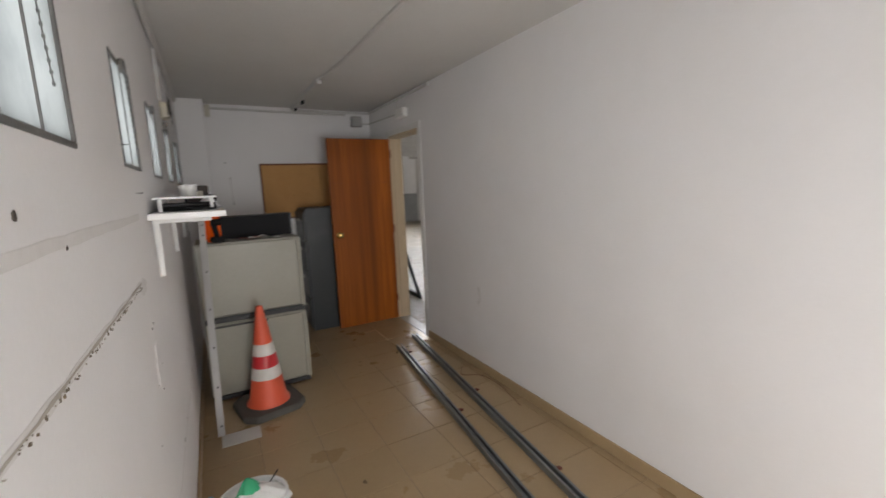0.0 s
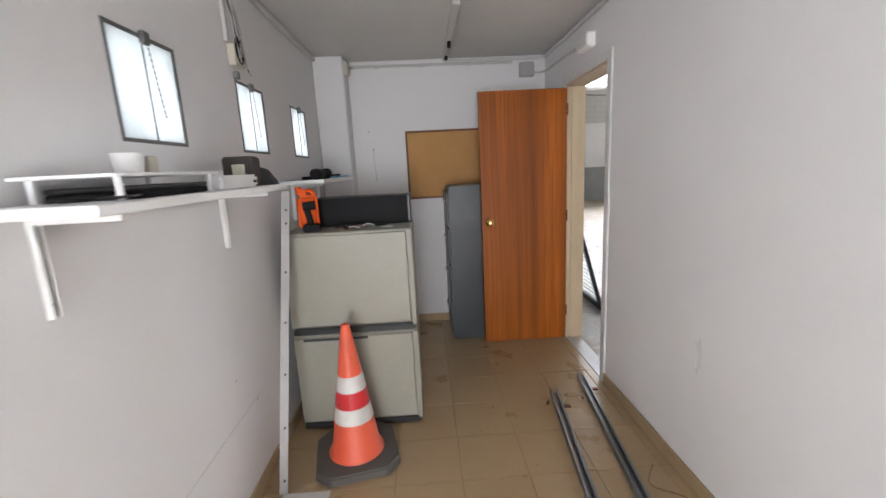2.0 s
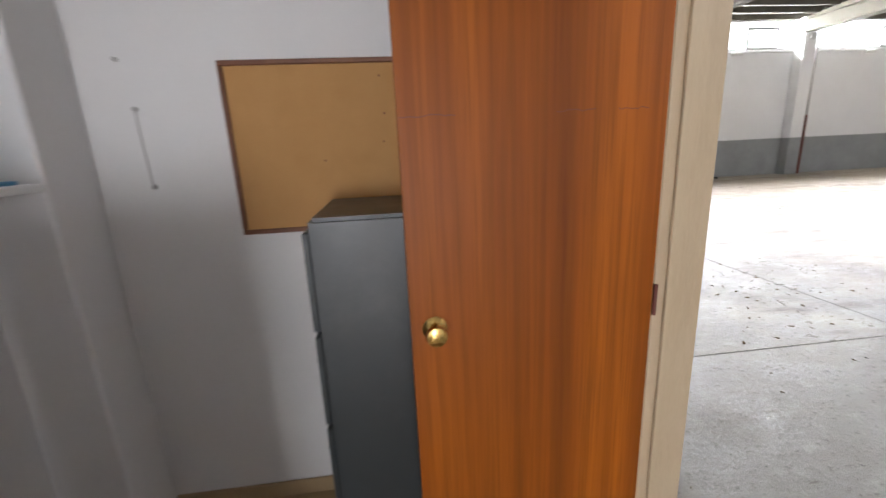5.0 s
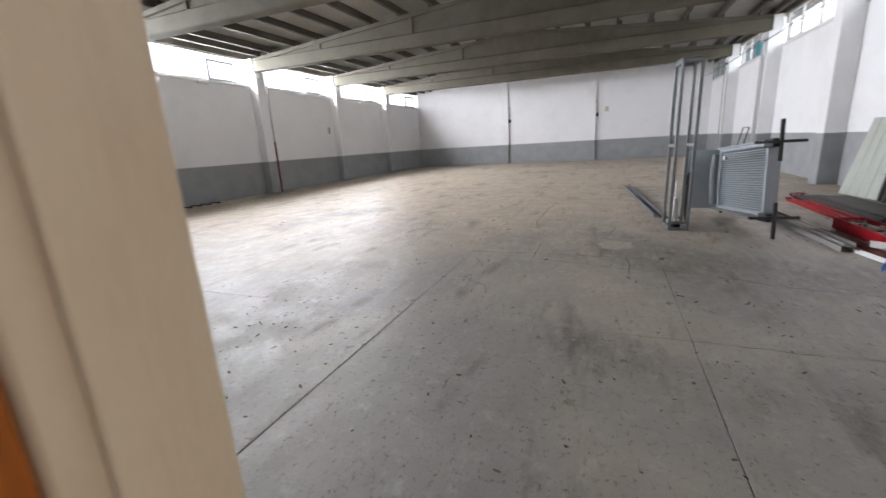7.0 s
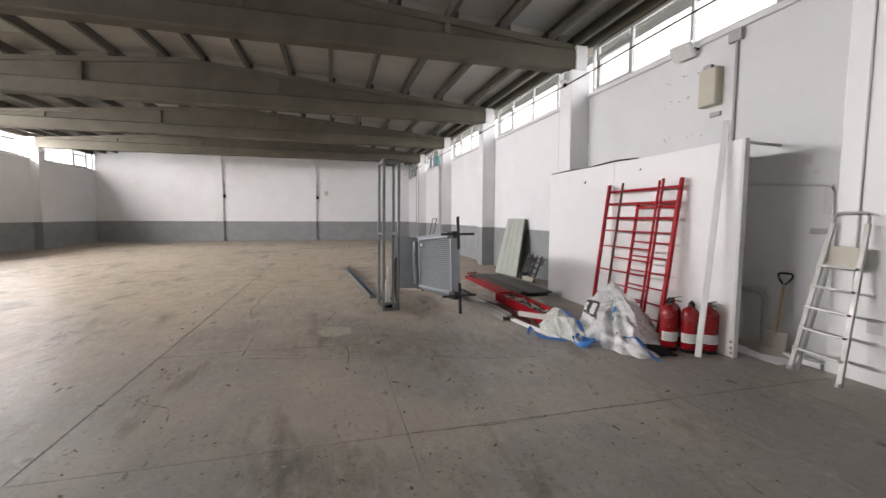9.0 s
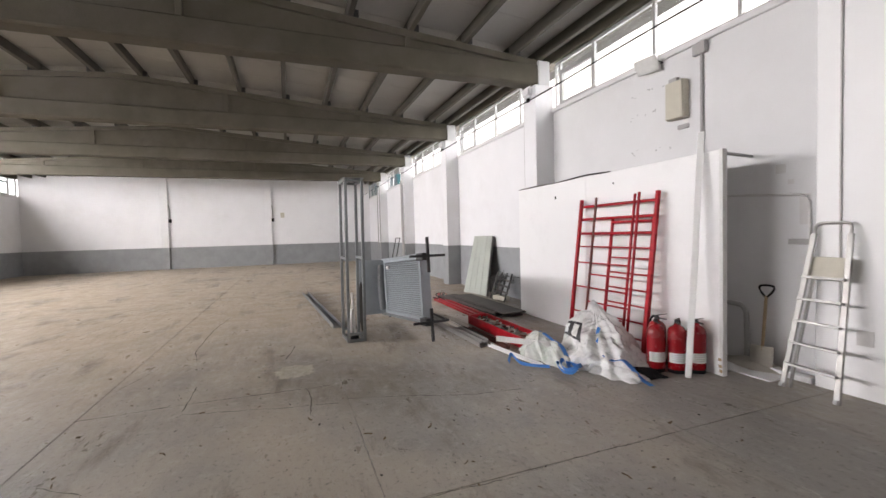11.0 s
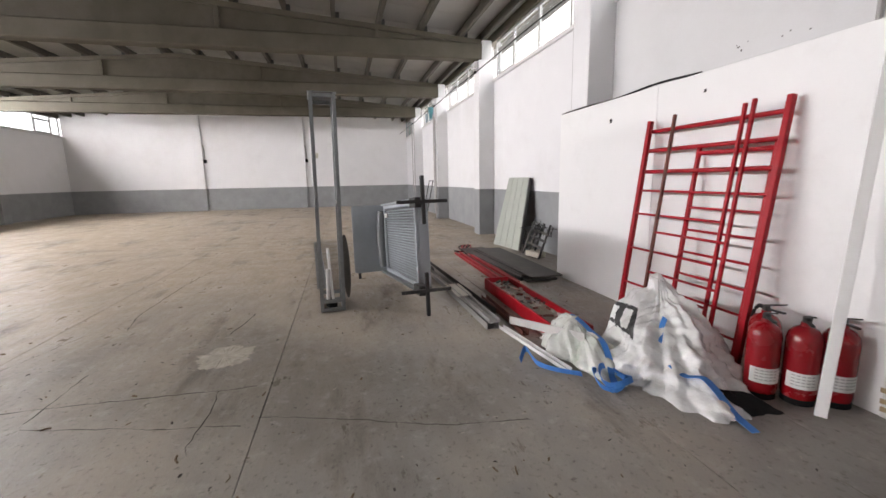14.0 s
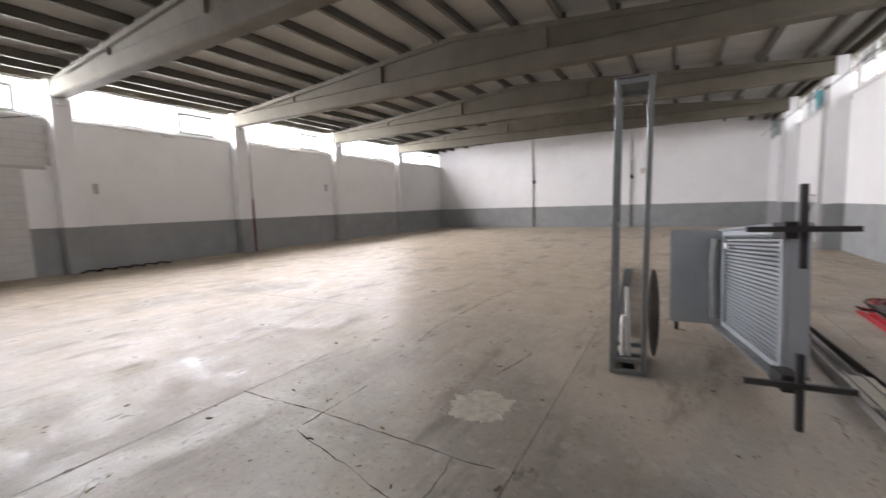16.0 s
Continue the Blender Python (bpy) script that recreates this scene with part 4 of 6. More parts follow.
part("bag_liner", moved(crumple(0.135, 0.135, 0.07, 2), pose(0, 0, 0.25)), BAG, t, "crumpled white bag", True)
part("green_bag", moved(crumple(0.055, 0.05, 0.075, 5), pose(-0.01, 0.0, 0.285)), GREEN, t, "crumpled green plastic", True)
whole("folded_cloth", crumple(0.085, 0.10, 0.075, 14, 1.0, 46, (0.0, -0.02), 0.3), BLACK, "crumpled dark cloth lying on the shelf", "cloth", smooth=True, m=pose(-1.85, -1.47, 1.4445))
part("stick", rod(B(), (0.06, 0.03, 0.28), (0.11, 0.06, 0.32), 0.003, 6), BLACKP, t)
t = thing("water_bottle", "small bottle with light blue cap", "bottle", pose(-1.93, -2.46, 0.0))
part("bottle", lathe(B(), [(0.03, 0), (0.032, 0.01), (0.032, 0.15), (0.014, 0.19), (0.014, 0.2)], 16), PAPER, t, "", True)
part("cap", rod(B(), (0, 0, 0.2), (0, 0, 0.222), 0.016, 14), BLUEP, t)

# conduits, boxes and lamp on walls and ceiling
def conduit(label, pts, r=0.011, m=PVCW, clips=()):
    t = thing("conduit", label, "conduit")
    part("pipe", tube(B(), pts, r, 8), m, t, "", True)
    for c in clips:
        part("clip", bx(B(), c[0] - 0.014, c[1] - 0.014, c[2] - 0.014, c[0] + 0.014, c[1] + 0.014, c[2] + 0.014, 0.003), m, t)
    return t


conduit("painted conduit along the office ceiling edge", [(OX + 0.02, OYB, OZ - 0.03), (OX + 0.02, 0.34, OZ - 0.03)], 0.016)
conduit("painted conduit along the top of the end wall", [(-1.74, OYE - 0.015, OZ - 0.045), (-0.3, OYE - 0.015, OZ - 0.055)], 0.012,
        clips=[(x, OYE - 0.014, OZ - 0.05) for x in (-1.5, -1.1, -0.7)])
conduit("second painted conduit beside the junction box", [(-0.9, OYE - 0.04, OZ - 0.03), (-0.06, OYE - 0.04, OZ - 0.03), (-0.02, OYE - 0.06, OZ - 0.03), (-0.02, -1.0, OZ - 0.03)], 0.013)
conduit("short painted conduit above the door", [(-0.12, OYE - 0.02, 2.27), (-0.04, OYE - 0.03, 2.27), (-0.02, OYE - 0.06, 2.27), (-0.02, -0.22, 2.25)], 0.010)
t = thing("junction_box", "grey square junction box on the end wall", "junction box", pose(-0.24, OYE, 2.235))
part("box", bx(B(), 0, -0.05, 0, 0.13, -0.001, 0.12, 0.006), PVC, t)
part("cover", bx(B(), 0.006, -0.056, 0.006, 0.124, -0.051, 0.114, 0.002), PVC, t)
whole("detector", bx(B(), -1.745, 0.30, 2.25, -1.70, 0.358, 2.36, 0.008), BEIGE, "small yellowed alarm detector by the pilaster", "detector")
t = thing("emergency_light", "white emergency light above the doorway", "emergency light", pose(-0.001, -0.52, 2.19))
part("housing", bx(B(), -0.055, 0, 0, 0.0, 0.20, 0.09, 0.008), PANELW, t)
part("diffuser", bx(B(), -0.062, 0.01, 0.01, -0.056, 0.19, 0.08, 0.003), PAPER, t)

t = thing("ceiling_batten", "grey fluorescent batten without tubes on the ceiling", "ceiling light", pose(-0.9, 0.5, OZ))
part("housing", bx(B(), -0.022, -1.25, -0.045, 0.022, 0.0, -0.001, 0.004), PVCW, t)
for y in (-0.16, -0.52, -0.56):
    part("tube_socket", bx(B(), -0.012, y - 0.02, -0.075, 0.012, y + 0.02, -0.046, 0.003), BLACKP, t)
conduit("painted conduit running along the office ceiling", [(-0.9, -0.76, OZ - 0.012), (-0.86, -1.3, OZ - 0.012), (-0.84, OYB, OZ - 0.012)], 0.012)
t = thing("hanging_cables", "cut cables hanging out of a beige junction box", "cable box")
part("box", bx(B(), OX + 0.002, -1.235, 1.985, OX + 0.042, -1.135, 2.08, 0.006), BEIGE, t, "beige plastic junction box")
part("cover", bx(B(), OX + 0.043, -1.23, 1.99, OX + 0.048, -1.14, 2.075, 0.002), BEIGE, t)
part("trunking", bx(B(), OX + 0.002, -1.25, 2.085, OX + 0.02, -1.225, 2.42, 0.003), PVCW, t)
random.seed(21)
for k in range(6):
    y = -1.23 + 0.018 * k
    part("cable", tube(B(), curve([(OX + 0.012, y, 2.40), (OX + 0.02, y + random.uniform(-.02, .02), 2.29), (OX + 0.04, y + random.uniform(-.035, .02), 2.19), (OX + 0.05, y - 0.01, 2.10 - 0.02 * k), (OX + 0.055, y + 0.02, 2.02 - 0.012 * k)], 5), 0.003, 6), (PVCW, BLACKP, PVC)[k % 3], t)
for k in range(2):
    part("cable_loop", tube(B(), curve([(OX + 0.05 + 0.008 * k, -1.225 + (0.022 + 0.01 * k) * math.cos(a), 2.06 - 0.02 * k + 0.05 * math.sin(a)) for a in [j * math.pi / 5 + k for j in range(9)]], 4), 0.003, 6), BLACKP, t)
part("loose_clamp", bx(B(), OX + 0.006, -1.215, 1.93, OX + 0.03, -1.185, 1.965, 0.005), FRAME_G, t)

# scars on the office walls
random.seed(5)
scars = thing("wall_scars", "scraped plaster, filler smears and drill holes on the wall", "wall damage", kind="structure")


def blob(x, y, z, r, side, mt, name="scar", sx=1.0, sz=1.0, n=14, thick=0.0012):
    b = B()
    lo, hi = [], []
    for k in range(n):
        a = 2 * math.pi * k / n
        rr = r * random.uniform(0.7, 1.25)
        lo.append(b.verts.new((x, y + sx * rr * math.cos(a), z + sz * rr * math.sin(a))))
        hi.append(b.verts.new((x + side * thick, y + sx * rr * 0.97 * math.cos(a), z + sz * rr * 0.97 * math.sin(a))))
    for k in range(n):
        b.faces.new((lo[k], lo[(k + 1) % n], hi[(k + 1) % n], hi[k]))
    b.faces.new(hi)
    b.faces.new(lo[::-1])
    return part(name, b, mt, scars)


def strip(y0, y1, z0, z1, w, mt, thick=0.001, jit=0.15, x=OX, side=1):
    b = B()
    n = 24
    prev = None
    for k in range(n + 1):
        f = k / n
        y, zc = y0 + (y1 - y0) * f, z0 + (z1 - z0) * f
        a, c = w / 2 * random.uniform(1 - jit, 1 + jit), w / 2 * random.uniform(1 - jit, 1 + jit)
        row = [b.verts.new((x, y, zc - a)), b.verts.new((x + side * thick, y, zc - a * 0.9)), b.verts.new((x + side * thick, y, zc + c * 0.9)), b.verts.new((x, y, zc + c))]
        if prev:
            for i in range(3):
                b.faces.new((prev[i], prev[i + 1], row[i + 1], row[i]))
        prev = row
    return part("smear", b, mt, scars)


strip(-4.6, -2.68, 1.438, 1.442, 0.022, SMEAR)
strip(-4.4, -2.80, 1.24, 1.246, 0.016, SMEAR, 0.0012, 0.6)
strip(-4.0, -2.84, 1.243, 1.248, 0.005, PLASTER, 0.002, 0.9)
for k in range(130):
    y = -2.84 - 1.25 * random.random()
    blob(OX, y, 1.238 + random.uniform(-0.007, 0.006), random.uniform(0.0010, 0.0030), 1, random.choice((PLASTER, SCAR, SCAR)), "chip", random.uniform(0.8, 1.6), random.uniform(0.6, 1.5), 8, 0.0022)
for y, z, r in ((-2.75, 1.08, 0.007), (-2.79, 0.9, 0.006), (-2.70, 0.85, 0.006), (-2.31, 0.44, 0.011), (-2.1, 0.44, 0.006), (-1.43, 0.43, 0.006), (-3.48, 1.43, 0.006), (-3.66, 1.49, 0.011), (-2.71, 1.09, 0.006), (-2.64, 0.92, 0.005), (-1.6, 0.62, 0.005), (-2.9, 0.75, 0.004)):
    blob(OX, y, z, r * 0.65, 1, CRACK, "drill_hole", 1, 1, 10, 0.0015)
blob(OX, -2.74, 0.95, 0.060, 1, SMEAR, "filler_patch", 0.75, 1.15, 22)
blob(OX, -2.738, 0.95, 0.050, 1, OFFICE_WHITE, "filler_patch", 0.75, 1.15, 22, 0.0022)
blob(OX, -2.79, 1.23, 0.05, 1, SMEAR, "filler_patch", 1.2, 0.5, 18)
strip(-2.66, -1.35, 0.42, 0.445, 0.006, SMEAR, 0.0008, 0.5)
blob(0.0, -1.67, 0.62, 0.07, -1, SMEAR, "filler_patch", 0.42, 1.2, 20)
blob(0.0, -1.66, 0.62, 0.045, -1, OFFICE_WHITE, "filler_patch", 0.4, 1.2, 18, 0.0022)
for y, z in ((-2.82, 1.66), (-2.66, 1.52)):
    part("nail", rod(B(), (OX, y, z), (OX + 0.02, y, z), 0.0012, 6), BLACK, scars)
for x, z in ((-1.58, 1.67), (-1.57, 1.40), (-1.61, 1.83)):
    part("screw", rod(B(), (x, OYE, z), (x, OYE - 0.01, z), 0.008, 8), PVC, scars)
t = thing("wall_wire", "thin wire between two screws on the wall", "wire")
part("wire", tube(B(), [(-1.58, OYE - 0.008, 1.67), (-1.578, OYE - 0.006, 1.53), (-1.57, OYE - 0.008, 1.40)], 0.002, 5), PVC, t)

# dry scraps on the office tiles
random.seed(9)


def flakes(places, name, label, mt=None):
    b = B()
    for x, y, s in places:
        a, tl = random.uniform(0, 360), random.uniform(-22, 22)
        m = pose(x, y, 0.0055 + 0.3 * s, tl, random.uniform(-18, 18), a)
        n = random.choice((5, 6, 7))
        ring = [m @ Vector((s * random.uniform(0.7, 1.3) * math.cos(2 * math.pi * k / n), s * random.uniform(0.25, 0.6) * math.sin(2 * math.pi * k / n), random.uniform(-0.2, 0.2) * s)) for k in range(n)]
        vs = [b.verts.new(v) for v in ring]
        up = [b.verts.new(v + Vector((0, 0, 0.0015))) for v in ring]
        b.faces.new(vs[::-1])
        b.faces.new(up)
        for k in range(n):
            b.faces.new((vs[k], vs[(k + 1) % n], up[(k + 1) % n], up[k]))
    return whole(name, b, mt or LEAF, label, "litter", kind="stuff")


flakes([(-0.72 + random.uniform(-.1, .1), -1.05 + random.uniform(-.1, .1), 0.010) for k in range(4)] + [(-0.45, -0.98, 0.025), (-0.3, -0.9, 0.028), (-0.22, -0.95, 0.02), (-0.42, -1.05, 0.018), (-1.25, -2.45, 0.02), (-0.9, -1.2, 0.008)], "office_litter", "dry leaves and crumbs on the tiles")
t = thing("cable_end", "thin dark cable end lying by the skirting", "cable")
part("cable", tube(B(), curve([(-0.10, -1.55, 0.006), (-0.18, -1.68, 0.006), (-0.06, -1.78, 0.006), (-0.04, -2.0, 0.006), (-0.10, -2.3, 0.006)], 6), 0.002, 6), RUSTY, t)

# ---------------------------------------------------------------- the hall's things
# louvred panel by the doorway
t = thing("louvre_panel", "dark green steel louvre panel leaning on the wall", "louvre panel", pose(0.58, 0.56, 0.0, 0, -16, 0))
for q in ((-0.03, 0.0, 0.0, 0.0, 0.05, 1.5), (-0.03, 1.0, 0.0, 0.0, 1.05, 1.5), (-0.03, 0.05, 0.0, 0.0, 1.0, 0.08), (-0.03, 0.05, 1.44, 0.0, 1.0, 1.5)):
    part("frame_bar", bx(B(), *q, 0.003), FILING, t)
for k in range(27):
    part("slat", bx(B(), -0.022, 0.05, 0.0, 0.006, 1.0, 0.006, 0, pose(0, 0, 0.10 + 0.05 * k, 0, 35, 0)), GALV, t)


def lattice_post():
    """Upright galvanised frame of four square tubes."""
    t = thing("lattice_frame", "tall galvanised steel frame of four upright tubes", "steel frame", pose(6.925, -1.545, 0.0, 0.5, 0, 3.5))
    W, D, H, s = 0.48, 0.285, 2.45, 0.042
    for x in (0, W - s):
        for y in (0, D - s):
            part("upright", bx(B(), x, y, 0.0, x + s, y + s, H, 0.004), GALV, t)
    for z in (0.0, 0.10, 1.24, H - 0.05):
        for y in (0, D - s):
            if z != 0.10:
                part("rail", bx(B(), s, y + 0.002, z, W - s, y + s - 0.002, z + 0.04, 0.003), GALV, t)
        for x in (0, W - s):
            if z != 1.24:
                part("rail", bx(B(), x + 0.002, s, z, x + s - 0.002, D - s, z + 0.04, 0.003), GALV, t)
    part("cap_plate", bx(B(), -0.01, -0.01, H, W + 0.01, D + 0.01, H + 0.008, 0.002), GALV, t)
    return t


lattice_post()
t = thing("sealant_gun", "white sealant tubes standing in the frame", "sealant gun", pose(7.1, -1.38, 0.0, 0, 0, 20))
part("foot", bx(B(), -0.07, -0.05, 0.0, 0.07, 0.05, 0.10, 0.01), BLACKP, t)
part("tube", rod(B(), (0.0, -0.02, 0.10), (0.03, 0.0, 0.72), 0.018, 12), PAPER, t, "", True)
part("tube", rod(B(), (0.02, 0.03, 0.10), (-0.02, 0.03, 0.48), 0.024, 12), PAPER, t, "", True)
b = B()
bmesh.ops.create_uvsphere(b, u_segments=20, v_segments=12, radius=1, matrix=Matrix.Diagonal((0.02, 0.05, 0.42, 1)))
whole("oval_paddle", b, DARKMAT, "dark grey oval sheet metal paddle leaning on the frame", "paddle", smooth=True, m=pose(7.46, -1.575, 0.42, -1, 0, 6))

# fan cabinet on cross feet
t = thing("ventilation_unit", "galvanised ventilation unit with louvred face on black cross feet", "ventilation unit", Matrix.Translation((6.70, -2.38, 0.27)) @ pose(0, 0, 0, 0, 5.0, 6.5))
L_, H_, D_ = 1.74, 1.0, 0.16
part("casing", bx(B(), 0.0, -D_, 0.0, L_, -0.03, H_, 0.008), DUCT, t)
for q in ((0, 0, L_, 0.05), (0, H_ - 0.05, L_, H_), (0, 0.05, 0.07, H_ - 0.05), (L_ - 0.07, 0.05, L_, H_ - 0.05)):
    part("face_frame", bx(B(), q[0], -0.03, q[1], q[2], 0.0, q[3], 0.004), DUCT, t)
for k in range(26):
    part("louvre", bx(B(), 0.07, -0.013, -0.002, L_ - 0.07, 0.013, 0.002, 0, pose(0, -0.014, 0.068 + k * 0.0345, 40, 0, 0)), GALV, t)
part("bottom_flange", bx(B(), -0.02, -D_, -0.03, L_ + 0.05, 0.07, -0.001, 0.004), GALV, t, "bright folded flange")
part("top_cover", bx(B(), -0.02, -D_ - 0.01, H_ + 0.001, L_ + 0.05, 0.03, H_ + 0.03, 0.01), DUCT, t)
part("label_clip", bx(B(), 1.40, 0.0, 0.82, 1.52, 0.03, 0.88, 0.008), PAPER, t, "white plastic clip")
b = B()
tube(b, curve([(L_ + 0.06, 0.03, 0.06), (L_ + 0.08, 0.05, 0.5), (L_ + 0.06, 0.03, 0.92)], 6), 0.06, 14)
part("rounded_edge", b, GALV, t, "pale rounded sheet edge", True)
part("back_sheet", bx(B(), L_ + 0.12, -D_, -0.02, L_ + 0.15, 0.47, H_ + 0.02, 0.012, seg=2), DUCT, t, "flat blue-grey sheet panel")
for zc in (0.0, 0.98):
    f = part("cross_foot", bx(B(), -0.28, -0.045, zc - (0.245 if zc else 0.285), -0.24, -0.005, zc + (0.28 if zc else 0.20), 0.003), BLACK, t, "black steel cross foot")
    part("cross_bar", bx(B(), -0.285, -0.30, zc - 0.018, -0.245, 0.27, zc + 0.018, 0.003), BLACK, f)
    part("mount_block", bx(B(), -0.24, -0.05, zc - 0.06, -0.005, 0.06, zc + 0.05, 0.004), BLACK, f)
for y in (-0.12, 0.40):
    part("rear_foot", bx(B(), L_ + 0.115, y - 0.02, -0.115, L_ + 0.155, y + 0.02, -0.021, 0.003), BLACK, t)

t = thing("floor_channel", "long pale steel channel lying on the concrete", "steel channel", pose(8.05, -1.30, 0.001, 0, 0, 4.2))
b = B()
bx(b, 0, 0, 0, 4.85, 0.004, 0.075)
bx(b, 0, 0.004, 0, 4.85, 0.14, 0.004)
bx(b, 0, 0.14, 0, 4.85, 0.144, 0.075)
part("channel", b, GALV, t)

# partition panels
t = thing("partition", "white partition panels standing before the nook", "partition", kind="structure")
xs = [3.76, 5.85, 7.79]
for a, c in zip(xs, xs[1:]):
    part("panel", bx(B(), a + 0.001, -4.80, 0.0, c - 0.001, -4.75, 2.395, 0.004), PANELW, t)
part("end_trim", bx(B(), 3.72, -4.81, 0.0, 3.759, -4.742, 2.40, 0.004), FRAME_W, t)
part("brace", bar(B(), (3.78, -4.80, 2.37), (3.95, YR + 0.005, 2.39), 0.03, 0.03, 0.003), PVC, t, "grey steel brace to the wall")
part("brace", bar(B(), (7.7, -4.80, 2.2), (7.75, YR + 0.005, 2.2), 0.03, 0.03, 0.003), PVC, t)
random.seed(13)
for x, z, r in ((6.6, 2.15, 0.02), (5.27, 2.23, 0.012)):
    part("bracket_hole", bx(B(), x - r, -4.7495, z - r * 1.2, x + r, -4.744, z + r * 1.2, 0.002), BLACKP, t)
part("cable", tube(B(), curve([(5.35, -4.77, 2.40), (5.9, -4.775, 2.425), (6.6, -4.78, 2.40), (7.2, -4.77, 2.41), (7.78, -4.77, 2.40)], 8), 0.012, 7), BLACKP, t, "dark cable along the top")

b = B()
bar(b, (3.85, -4.40, 0.0), (3.94, -4.722, 2.62), 0.062, 0.03, 0.003, 20)
whole("white_plank", b, PANELW, "long white painted plank leaning on the partition", "plank")


def red_frame(x0, x1, top_z, rungs, yoff, stile=0.036, dirty=False, rmat=None):
    t = thing("scaffold_frame", "dusty red steel scaffold frame leaning on the partition" if not dirty else "rust-brown and red scaffold frame leaning on the partition",
              "scaffold frame", pose((x0 + x1) / 2, -4.42 + yoff, 0.0, 7.2, 0, 0), "red scaffold frames")
    w = (x1 - x0) / 2
    for s in (-1, 1):
        part("stile", bx(B(), s * w - stile / 2, -stile / 2, 0, s * w + stile / 2, stile / 2, top_z, 0.004), RUSTY if dirty and s > 0 else RED, t)
    for z in rungs:
        part("rung", rod(B(), (-w, 0, z), (w, 0, z), 0.011 if z < 1.4 else 0.019, 10), RED, t)
    return t


red_frame(4.46, 5.84, 2.06, (1.36, 1.55, 1.76, 1.95), 0.0, 0.045)
red_frame(4.76, 5.77, 2.05, (0.42, 0.78, 1.13), 0.055, 0.028)
red_frame(4.64, 5.40, 2.06, (0.25, 0.60, 0.98), 0.11, 0.028, True)
red_frame(4.53, 5.22, 1.77, (0.22, 0.42, 0.62, 0.82, 1.02, 1.22, 1.70), -0.05, 0.034)


def extinguisher(x, y, a):
    t = thing("fire_extinguisher", "red fire extinguisher with white label on the floor", "fire extinguisher", pose(x, y, 0.0, 0, 0, a) @ Matrix.Scale(1.18, 4), "fire extinguishers")
    part("base_ring", rod(B(), (0, 0, 0.0), (0, 0, 0.035), 0.079, 24), BLACKP, t, "black plastic base")
    part("cylinder", lathe(B(), [(0.078, 0.035), (0.082, 0.05), (0.082, 0.36), (0.076, 0.395), (0.055, 0.425), (0.026, 0.44), (0.024, 0.46)], 28), EXTRED, t, "", True)
    b = B()
    n = 12
    for z0, z1 in ((0.10, 0.19),):
        ring = []
        for k in range(n + 1):
            aa = math.radians(-60 + 120 * k / n)
            ring.append([b.verts.new((0.0828 * math.cos(aa), 0.0828 * math.sin(aa), z)) for z in (z0, z1)] + [b.verts.new((0.0815 * math.cos(aa), 0.0815 * math.sin(aa), z)) for z in (z1, z0)])
        for p, q in zip(ring, ring[1:]):
            for i in range(4):
                b.faces.new((p[i], p[(i + 1) % 4], q[(i + 1) % 4], q[i]))
    lab = part("label", b, PAPER, t, "white printed label with grey lines")
    b = B()
    for k in range(4):
        for j in range(5):
            aa = math.radians(-35 + 16 * j)
            p = Vector((0.0832 * math.cos(aa), 0.0832 * math.sin(aa), 0.175 - 0.018 * k))
            bx(b, -0.0006, -0.009, -0.003, 0.0006, 0.009, 0.003, 0, Matrix.Translation(p) @ pose(0, 0, 0, 0, 0, math.degrees(aa)))
    part("printed_lines", b, PVC, lab)
    part("valve", rod(B(), (0, 0, 0.455), (0, 0, 0.49), 0.02, 14), BLACK, t)
    part("lever", bar(B(), (-0.02, 0, 0.487), (0.10, 0, 0.52), 0.022, 0.008, 0.002), BLACK, t)
    part("carry_handle", bar(B(), (-0.02, 0, 0.47), (0.10, 0, 0.468), 0.022, 0.01, 0.002), BLACK, t)
    part("hose", tube(B(), curve([(-0.02, 0.0, 0.475), (-0.06, 0.03, 0.47), (-0.095, 0.04, 0.40), (-0.092, 0.035, 0.22), (-0.088, 0.03, 0.12)], 6), 0.011, 8), BLACKP, t, "", True)
    return t


extinguisher(4.17, -4.30, 150)
extinguisher(4.035, -4.46, 140)
extinguisher(4.30, -4.46, 190)
extinguisher(3.95, -4.645, 160)

# step ladder
t = thing("step_ladder", "folded aluminium step ladder leaning on the white column", "step ladder", pose(3.07, -4.98, 0.0, 10.5, 0, -8))
w0, w1, H = 0.235, 0.15, 1.62
for s in (-1, 1):
    part("stile", bar(B(), (s * w0, 0.02, 0), (s * w1, 0.02, H - 0.10), 0.024, 0.05, 0.004), ALU, t)
    part("rear_leg", bar(B(), (s * (w0 - 0.03), -0.035, 0.005), (s * (w1 - 0.02), -0.035, 1.25), 0.022, 0.024, 0.003), ALU, t)
    part("foot", bx(B(), s * w0 - 0.018, -0.005, 0.0, s * w0 + 0.018, 0.05, 0.04, 0.004), PVC, t)
for k in range(5):
    z = 0.22 + 0.215 * k
    w = w0 + (w1 - w0) * z / H
    part("step", bx(B(), -w, 0.0, z, w, 0.075, z + 0.025, 0.003), ALU, t)
part("platform", bx(B(), -0.17, -0.03, 1.08, 0.17, -0.005, 1.30, 0.006), BEIGE, t, "dusty grey folded platform")
b = B()
tube(b, curve([(-w1, 0.02, H - 0.11), (-w1 + 0.005, 0.02, H - 0.03), (-w1 + 0.05, 0.02, H), (0.0, 0.02, H), (w1 - 0.05, 0.02, H), (w1 - 0.005, 0.02, H - 0.03), (w1, 0.02, H - 0.11)], 6), 0.014, 10)
part("top_bow", b, ALU, t, "", True)

